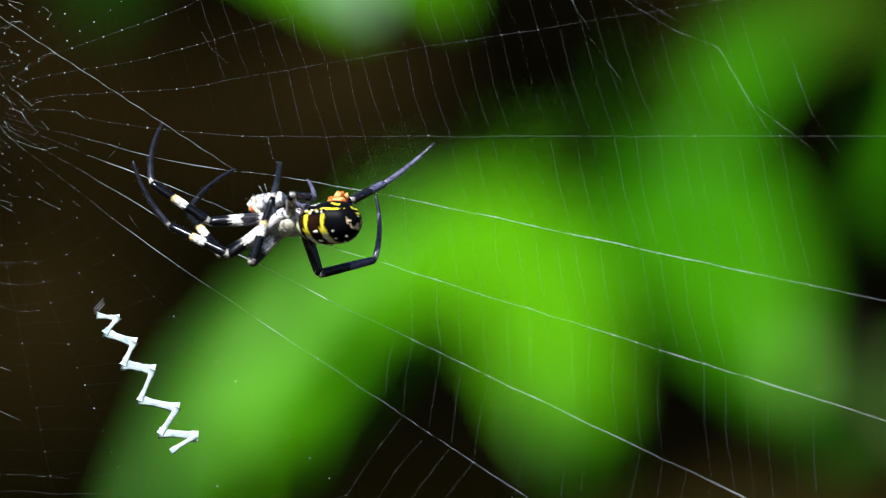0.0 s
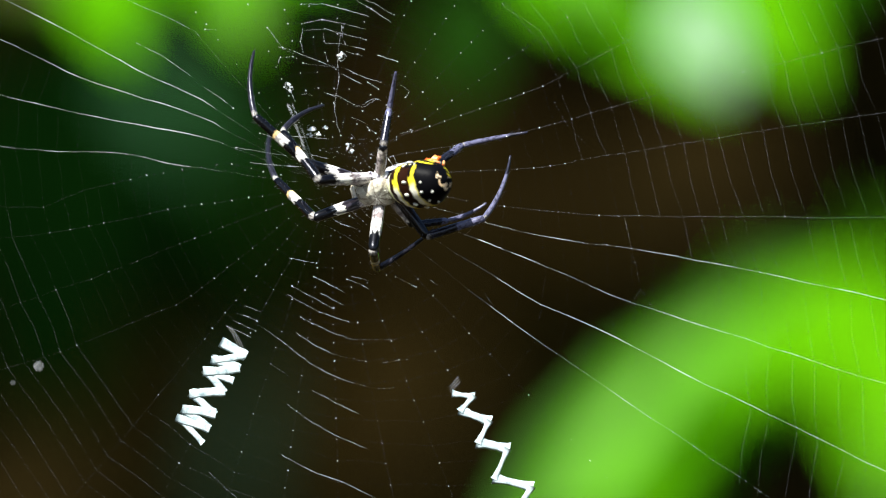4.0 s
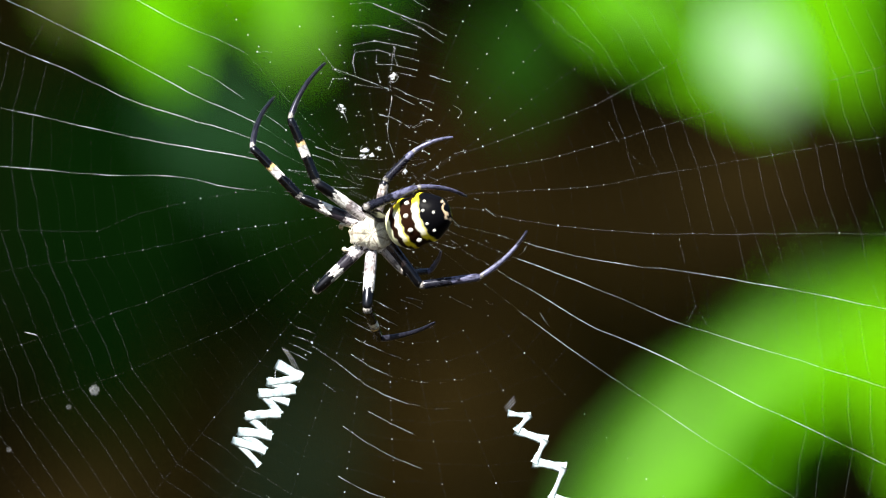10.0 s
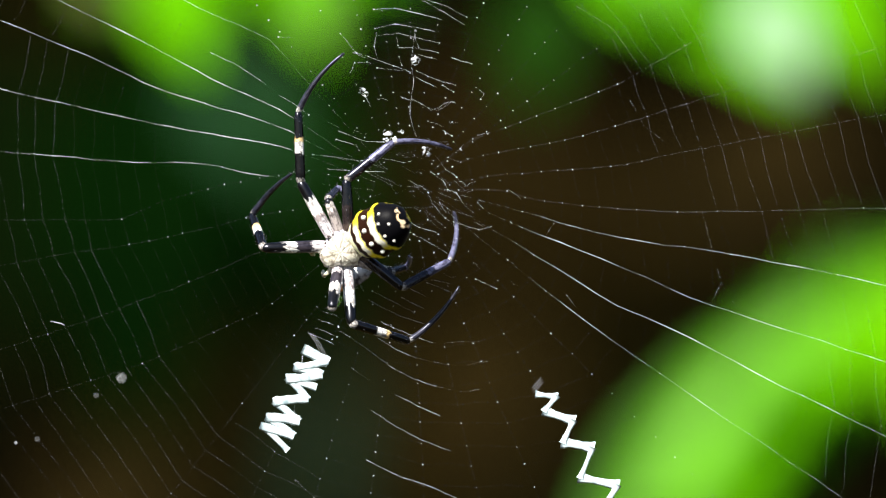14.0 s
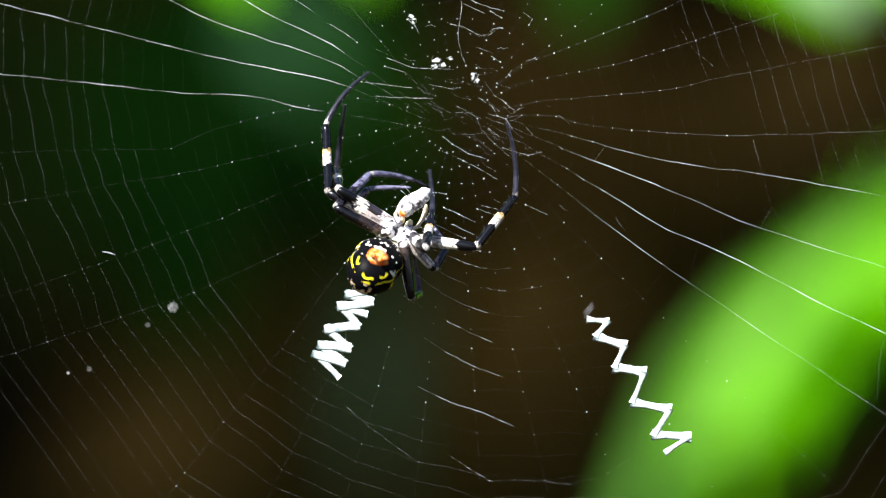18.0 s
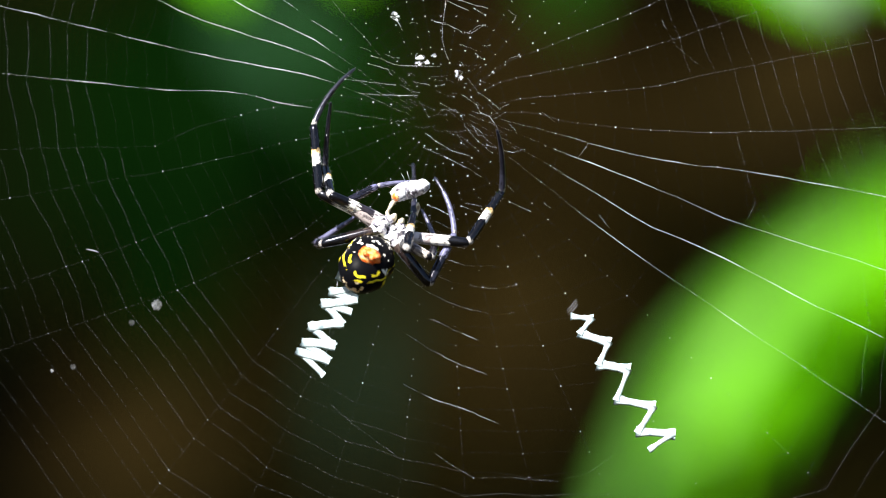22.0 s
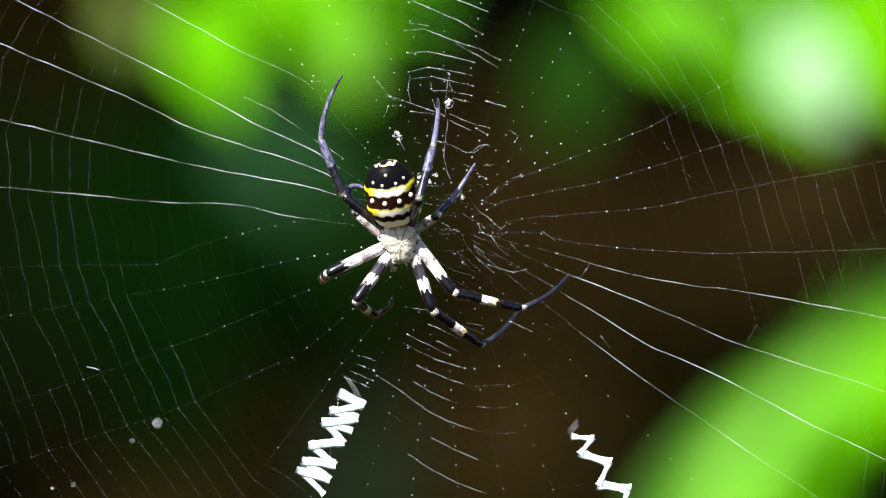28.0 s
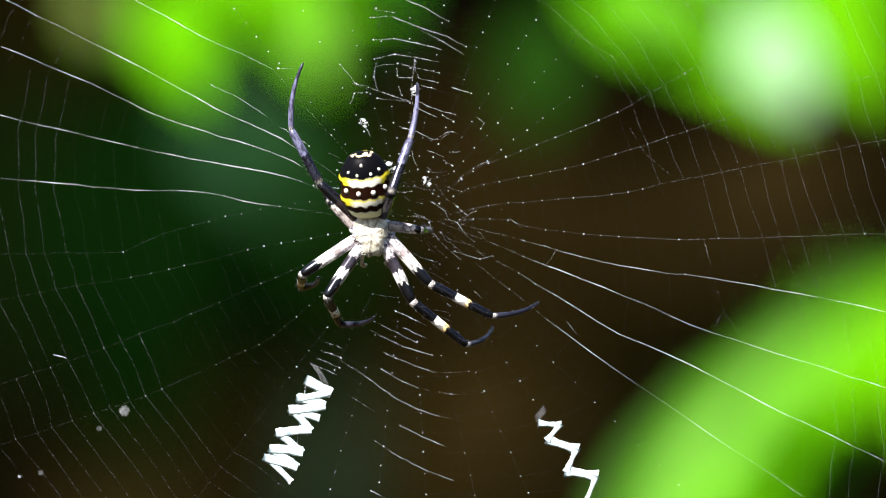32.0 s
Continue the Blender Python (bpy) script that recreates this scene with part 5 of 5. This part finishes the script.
stance(12.0, (-11.7, 0.1), (-.98,.1,-.15), (-.05,-1,0), (-16, 10),
       (-28.7, 7.3, -33.7, 16.1, -28.9, 26.9),
       (-24.4, 9.4, -26.9, 20.7, -19.1, 31.6),
       (-16.0, 9.9, -14.4, 10.6, -12.9, 9.1),
       (-13.4, 6.3, -6.2, 14.8, 0.1, 15.6),
       (-22.8, -10.4, -21.4, -7.9, -17.2, -3.4),
       (-15.2, -14.4, -9.9, -16.9, -2.7, -10.4),
       (-7.6, -9.9, -6.4, -5.9, -4.9, -3.9),
       (-2.4, -9.4, 8.4, -6.7, 15.3, 2.4))
stance(13.0, (-16.8, 0.3), (-.95,.1,-.3), (-.1,-1,0), (-20, 4),
       (-33.7, -0.4, -36.1, 4.7, -30.0, 10.7),
       (-29.3, 10.6, -29.9, 22.1, -18.7, 32.5),
       (-21.8, 10.2, -20.1, 6.7, -18.1, 8.7),
       (-19.3, 10.5, -11.3, 16.1, -3.8, 13.9),
       (-23.1, -12.2, -22.1, -10.3, -21.3, -8.3),
       (-16.9, -15.8, -10.4, -17.4, -2.5, -10.6),
       (-10.1, -8.4, -9.8, -6.4, -9.2, -4.5),
       (-11.2, -9.4, -2.3, -5.0, -0.3, 4.6))
stance(13.7, (-19.3, -1.4), (-.85,.2,-.45), (-.1,-1,-.1), -24,
       (-35.6, -2.0, -38.0, 3.8, -30.5, 11.0),
       (-29.8, 11.0, -29.2, 21.9, -20.7, 32.3),
       (-24.6, 7.6, -22.4, 8.3, -20.5, 6.3),
       (-20.9, 9.8, -12.6, 16.1, -2.3, 14.8),
       (-23.6, -12.7, -22.8, -11.2, -21.8, -9.7),
       (-20.4, -15.5, -10.4, -18.9, -1.4, -9.6),
       (-9.7, -7.9, -10.7, -5.9, -10.1, -3.9),
       (-10.7, -10.1, -3.1, -5.0, -2.2, 3.8))
stance(14.0, (-18.5, -1.5), (-.85,.2,-.45), (-.1,-1,-.1), -24,
       (-34.8, -2.1, -37.2, 3.8, -29.7, 10.9),
       (-29.0, 10.9, -28.4, 21.9, -19.9, 32.2),
       (-23.9, 7.5, -21.7, 8.3, -19.7, 6.2),
       (-20.1, 9.7, -11.8, 16.1, -1.5, 14.7),
       (-22.8, -12.7, -22.0, -11.2, -21.0, -9.7),
       (-19.6, -15.6, -9.7, -19.0, -0.6, -9.6),
       (-9.0, -8.0, -9.9, -6.0, -9.4, -4.0),
       (-9.9, -10.2, -2.3, -5.1, -1.4, 3.7))
stance(14.5, (-17.7, -11.2), (-.3,.85,-.42), (-.2,-.42,-.85), 40,
       (-29.2, -12.2, -34.3, -3.2, -29.7, 8.7),
       (-30.3, -1.0, -31.1, 10.2, -25.0, 21.4),
       (-21.3, -1.0, -18.4, 3.2, -15.9, 6.5),
       (-23.8, -2.8, -15.5, 7.6, -5.1, 11.8),
       (-14.1, -17.5, -13.9, -15.5, -13.6, -14.5),
       (-1.0, -15.7, 5.2, -6.5, 2.4, 5.0),
       (-4.7, -11.2, -4.6, -6.3, -9.3, -1.6),
       (-3.4, -14.0, 0.9, -5.5, -2.0, 4.0))
stance(16.5, (-22.0, -12.6), (.32,.82,.42), (-.5,.37,-.82), (-20, 0),
       (-30.0, -4.5, -30.1, 2.2, -27.6, 12.1),
       (-32.4, -2.9, -31.8, 9.2, -25.0, 16.5),
       (-29.7, -3.8, -25.2, -2.5, -16.9, -4.2),
       (-35.8, -11.7, -33.9, -11.0, -25.9, -8.6),
       (-14.5, -11.8, -13.3, -6.8, -13.6, 0.2),
       (-3.7, -14.9, 1.7, -5.3, 0.6, 7.8),
       (-14.4, -18.8, -12.6, -14.9, -14.9, -10.8),
       (-11.4, -19.5, -9.3, -11.5, -15.2, -4.6))
stance(17.0, (-23.0, -14.0), (.32,.82,.42), (-.5,.37,-.82), (-11, 0),
       (-31.1, -6.0, -31.2, 0.7, -28.7, 10.7),
       (-33.4, -4.4, -32.9, 7.8, -26.1, 15.1),
       (-30.8, -5.3, -26.2, -3.9, -18.0, -5.7),
       (-36.8, -13.2, -35.0, -12.5, -26.9, -10.1),
       (-15.5, -13.3, -14.4, -8.3, -14.6, -1.3),
       (-4.8, -16.4, 0.7, -6.7, -0.4, 6.3),
       (-15.4, -20.3, -13.6, -16.3, -16.0, -12.2),
       (-12.4, -21.0, -10.4, -12.9, -16.3, -6.0))
stance(18.0, (-21.9, -14.7), (.32,.82,.42), (-.5,.37,-.82), (-11, 0),
       (-30.4, -4.7, -31.1, -1.1, -29.0, 10.3),
       (-33.4, -4.6, -32.6, 6.8, -24.8, 16.0),
       (-30.2, -5.6, -25.6, -4.7, -17.1, -4.7),
       (-33.9, -6.2, -25.1, -2.1, -15.4, -4.5),
       (-15.4, -15.5, -14.3, -9.6, -14.7, -1.6),
       (-5.2, -15.8, 0.5, -6.8, -0.8, 7.3),
       (-13.6, -19.6, -11.9, -15.6, -15.8, -10.0),
       (-17.8, -27.5, -17.0, -23.5, -17.9, -15.5))
stance(19.0, (-22.5, -14.6), (.32,.82,.42), (-.5,.37,-.82), (-11, 0),
       (-30.0, -5.4, -30.6, -0.9, -29.0, 10.4),
       (-32.4, -4.8, -32.4, 6.7, -25.7, 15.1),
       (-29.4, -5.9, -25.2, -5.0, -18.2, -5.7),
       (-35.7, -14.4, -33.4, -12.3, -22.2, -6.1),
       (-15.5, -15.8, -14.5, -9.8, -14.5, -1.6),
       (-5.0, -15.8, 1.0, -6.3, -0.1, 6.6),
       (-13.1, -18.9, -12.5, -14.9, -14.8, -9.8),
       (-15.6, -26.6, -9.7, -17.5, -13.2, -6.4))
stance(20.0, (-21.0, -15.6), (.32,.82,.42), (-.5,.37,-.82), (-11, 0),
       (-29.7, -5.1, -30.6, -1.1, -29.3, 10.2),
       (-32.5, -5.0, -32.4, 6.3, -24.8, 15.8),
       (-29.5, -6.2, -21.5, -5.4, -13.6, -5.0),
       (-35.5, -13.4, -31.2, -4.8, -19.1, -1.9),
       (-15.5, -16.0, -14.7, -10.0, -14.6, -1.0),
       (-5.0, -15.8, 1.1, -6.7, 0.6, 5.3),
       (-12.3, -17.8, -11.5, -15.1, -13.9, -10.1),
       (-15.3, -25.7, -11.0, -15.7, -12.8, -7.1))
stance(21.0, (-21.1, -15.3), (.32,.82,.42), (-.5,.37,-.82), (-11, 0),
       (-29.3, -5.5, -30.1, -1.2, -28.6, 10.5),
       (-32.1, -4.9, -32.1, 6.6, -24.4, 16.0),
       (-29.3, -5.7, -21.5, -5.2, -12.8, -4.8),
       (-35.6, -14.6, -33.9, -14.1, -24.3, -13.2),
       (-16.2, -16.4, -14.7, -10.5, -14.6, -1.0),
       (-4.1, -15.8, 1.2, -6.8, 0.8, 5.0),
       (-12.0, -18.3, -11.4, -15.6, -13.7, -9.5),
       (-10.6, -23.3, -7.9, -13.2, -11.5, -2.8))
stance(22.0, (-20.5, -14.9), (.32,.82,.42), (-.5,.37,-.82), (-11, 0),
       (-29.0, -6.1, -30.2, -1.1, -28.7, 10.2),
       (-31.6, -5.5, -31.9, 6.3, -24.5, 16.1),
       (-29.0, -5.6, -21.0, -4.8, -12.8, -4.2),
       (-34.1, -15.4, -32.1, -14.5, -22.9, -8.8),
       (-15.9, -16.0, -14.7, -10.0, -14.7, -1.0),
       (-3.8, -15.4, 1.0, -6.5, 0.5, 4.5),
       (-11.7, -17.6, -10.9, -15.1, -13.4, -9.1),
       (-10.8, -24.1, -7.6, -13.7, -10.9, -3.6))
stance(23.0, (-18.3, -12.3), (.28,.88,.36), (-.4,.33,-.86), (-20, 0),
       (-29.6, -4.5, -30.4, 0.8, -28.5, 11.2),
       (-31.6, -5.0, -32.6, 6.3, -26.0, 15.0),
       (-28.9, -8.3, -25.7, -2.9, -16.7, -0.6),
       (-32.3, -10.2, -26.5, -1.7, -15.7, 0.1),
       (-14.5, -11.7, -13.6, -5.7, -13.6, 0.3),
       (-3.3, -15.3, 2.0, -6.2, 0.3, 4.4),
       (-8.0, -12.9, -9.8, -6.3, -12.2, -2.8),
       (-13.3, -22.7, -11.8, -13.3, -13.2, -3.7))
stance(24.0, (-18.4, -11.4), (-.02,.99,0), (-.58,-.1,-.8), (50, 0),
       (-29.4, -9.4, -31.8, 1.1, -26.8, 13.5),
       (-32.3, -4.4, -33.9, 6.2, -24.4, 15.6),
       (-26.0, 0.8, -22.7, 3.9, -15.0, 6.2),
       (-23.0, 3.1, -14.8, 6.5, -9.0, 4.1),
       (-16.0, -15.2, -15.5, -14.3, -14.9, -13.3),
       (-4.5, -16.0, 2.2, -7.4, 0.2, 3.9),
       (-13.5, -17.5, -11.0, -16.9, -6.9, -12.5),
       (-6.7, -12.7, -5.6, -6.5, -9.6, 1.6))
stance(25.0, (-17.2, -2.9), (.1,.9,-.4), (-.22,-.4,-.9), (36, -4),
       (-29.0, -7.9, -31.5, -3.9, -30.5, 6.6),
       (-31.3, -3.1, -34.0, 6.6, -30.3, 10.8),
       (-27.3, 3.0, -23.9, 9.2, -18.6, 11.2),
       (-27.7, 0.7, -28.9, 11.1, -21.3, 18.3),
       (-14.4, -12.3, -14.1, -10.8, -13.6, -9.8),
       (-10.4, -13.5, 0.0, -9.0, -1.3, 5.1),
       (-7.6, -3.2, -4.6, 3.5, -6.7, 7.0),
       (-7.8, 2.6, -5.6, 8.5, -9.0, 12.4))
stance(26.0, (-18.8, 2.4), (.3,.75,-.6), (.1,-.6,-.75), (26, 0),
       (-27.8, -8.6, -28.5, -5.4, -27.1, 3.0),
       (-32.2, -5.3, -36.2, -0.2, -33.2, 7.2),
       (-29.0, 6.6, -27.1, 11.0, -20.5, 11.8),
       (-32.0, 6.5, -30.9, 16.5, -21.4, 24.1),
       (-13.9, -12.8, -13.7, -11.8, -13.2, -11.4),
       (-10.1, -9.6, 1.3, -6.3, 2.1, 5.9),
       (-9.5, 3.4, -7.6, 9.0, -8.4, 15.5),
       (-13.9, 6.0, -12.5, 13.9, -14.9, 17.0))
stance(26.5, (-19.4, 4.5), (.3,.65,-.72), (.1,-.68,-.68), (16, 0),
       (-29.0, -4.4, -29.7, -1.1, -28.3, 7.3),
       (-33.4, -1.0, -37.3, 4.1, -34.3, 11.5),
       (-30.2, 10.9, -28.2, 15.3, -21.7, 16.0),
       (-33.2, 10.8, -32.1, 20.7, -22.6, 28.4),
       (-15.1, -8.5, -14.9, -7.5, -14.3, -7.1),
       (-11.3, -5.3, 0.1, -2.0, 0.9, 10.2),
       (-10.6, 7.6, -8.8, 13.3, -9.6, 19.8),
       (-15.1, 10.3, -13.7, 18.2, -16.1, 21.3))
stance(28.5, (-16.5, 10.9), (.08,.1,-1), (0,-1,-.1), (-14, 0),
       (-23.0, -3.3, -19.6, -8.4, -15.0, -7.3),
       (-28.5, 1.7, -28.8, -1.4, -25.0, 0.3),
       (-25.7, 14.5, -25.2, 15.8, -24.4, 15.9),
       (-28.1, 19.1, -31.0, 29.1, -27.0, 40.4),
       (-9.6, -6.5, -1.2, -12.4, 5.3, -9.7),
       (-5.6, -3.0, 6.3, -7.9, 14.9, -5.0),
       (-10.1, 11.6, -7.2, 13.5, -0.8, 19.8),
       (-12.4, 14.6, -9.5, 24.1, -7.5, 34.0))
stance(29.0, (-16.6, 9.2), (.08,.1,-1), (0,-1,-.1), (-14, 0),
       (-23.1, -5.0, -19.8, -10.1, -15.1, -9.0),
       (-28.7, 0.1, -29.0, -3.1, -25.1, -1.4),
       (-25.9, 12.8, -25.3, 14.1, -24.5, 14.3),
       (-28.2, 17.5, -31.2, 27.4, -27.0, 38.7),
       (-9.7, -8.3, -1.4, -14.1, 5.1, -11.5),
       (-5.7, -4.8, 6.1, -9.7, 14.7, -6.7),
       (-10.2, 9.9, -7.4, 11.8, -0.9, 18.1),
       (-12.5, 12.9, -9.6, 22.3, -7.6, 32.3))
stance(30.0, (-16.5, 9.3), (.08,.1,-1), (0,-1,-.1), (-14, 0),
       (-23.3, -5.0, -21.0, -10.3, -15.6, -8.9),
       (-28.2, -0.5, -28.6, -3.0, -24.8, -1.1),
       (-25.9, 12.9, -25.4, 13.4, -24.3, 13.9),
       (-28.0, 17.5, -31.3, 26.9, -26.5, 37.8),
       (-9.3, -7.5, -0.5, -14.1, 4.8, -11.3),
       (-5.3, -5.1, 5.6, -9.9, 12.8, -7.6),
       (-9.5, 8.9, -6.9, 10.9, -1.0, 17.9),
       (-12.2, 12.4, -8.4, 21.9, -7.1, 32.2))
stance(31.0, (-16.1, 9.5), (.08,.1,-1), (0,-1,-.1), (-14, 0),
       (-23.6, -5.1, -21.7, -10.1, -15.7, -9.0),
       (-28.1, -0.7, -28.6, -3.0, -25.1, -1.2),
       (-24.6, 13.8, -23.7, 13.8, -23.2, 13.3),
       (-27.6, 17.4, -30.9, 26.7, -26.7, 37.7),
       (-8.8, -7.3, -0.2, -13.9, 5.0, -11.5),
       (-4.8, -5.0, 6.0, -9.7, 13.0, -7.5),
       (-7.7, 11.3, -6.0, 12.3, -5.2, 12.8),
       (-12.1, 12.3, -8.6, 21.5, -7.3, 32.3))
stance(32.0, (-16.2, 8.5), (.08,.1,-1), (0,-1,-.1), (-14, 0),
       (-24.0, -5.3, -22.1, -10.4, -15.8, -9.2),
       (-28.2, -1.3, -29.0, -3.8, -25.5, -1.9),
       (-24.8, 13.3, -24.1, 13.3, -23.6, 12.9),
       (-27.3, 17.1, -30.9, 26.8, -26.7, 38.2),
       (-8.9, -7.3, 0.1, -14.6, 4.9, -11.8),
       (-4.9, -4.9, 5.9, -10.3, 13.1, -7.6),
       (-7.3, 5.8, -6.6, 5.8, -6.0, 5.6),
       (-12.1, 12.4, -8.6, 21.8, -7.2, 31.8))

PREY_ROWS = [
    (0, pose(0.0424, -0.001, -0.0088, 0, -10, 0)),
    (1, pose(0.0211, -0.002, -0.0023, 0, -10, 0)),
    (2, pose(0.0103, 0.0, 0.0016, 0, -10, 0)),
    (3, pose(0.0027, 0.0, 0.0088, 0, -15, 0)),
    (6, pose(0.0021, 0.003, 0.0105, 0, -20, 0)),
    (7, pose(-0.0054, 0.003, 0.0080, 0, 0, 0)),
    (8, pose(-0.0021, 0.003, 0.0115, 0, 0, 0)),
    (9, pose(-0.0093, 0.003, 0.0056, 0, 0, 0)),
    (10, pose(-0.0113, 0.003, 0.0038, 0, 0, 0)),
    (11, pose(-0.0076, 0.003, 0.0044, 0, 0, 0)),
    (12, pose(-0.0144, 0.003, 0.0003, 0, 0, 0)),
    (13, pose(-0.0192, 0.003, 0.0002, 0, 0, 0)),
    (14.5, pose(-0.0197, 0.003, -0.0104, 0, -30, 0)),
    (16.5, pose(-0.0168, -0.005, -0.0049, 0, -20, 0)),
    (17, pose(-0.0178, -0.006, -0.0076, 0, -20, 0)),
    (18, pose(-0.0175, -0.006, -0.0073, 0, -30, 0)),
    (19, pose(-0.0167, -0.006, -0.0066, 0, -10, 0)),
    (20, pose(-0.0159, -0.006, -0.0063, 0, 20, 0)),
    (21, pose(-0.0153, -0.006, -0.0061, 0, -20, 0)),
    (22, pose(-0.0153, -0.006, -0.0056, 0, -10, 0)),
    (23, pose(-0.0149, -0.006, -0.0035, 0, 15, 0)),
    (24, pose(-0.0128, 0.004, -0.0001, 0, -25, 0)),
    (25, pose(-0.0153, 0.004, 0.0012, 0, -25, 0)),
    (26, pose(-0.0189, 0.004, 0.0003, 0, -25, 0)),
    (29, pose(-0.0163, 0.004, 0.0060, 0, 0, 0)),
    (30, pose(-0.0161, 0.004, 0.0061, 0, 0, 0)),
    (31, pose(-0.0156, 0.004, 0.0061, 0, 0, 0)),
    (32, pose(-0.0158, 0.004, 0.0053, 0, 0, 0)),
]

motions()
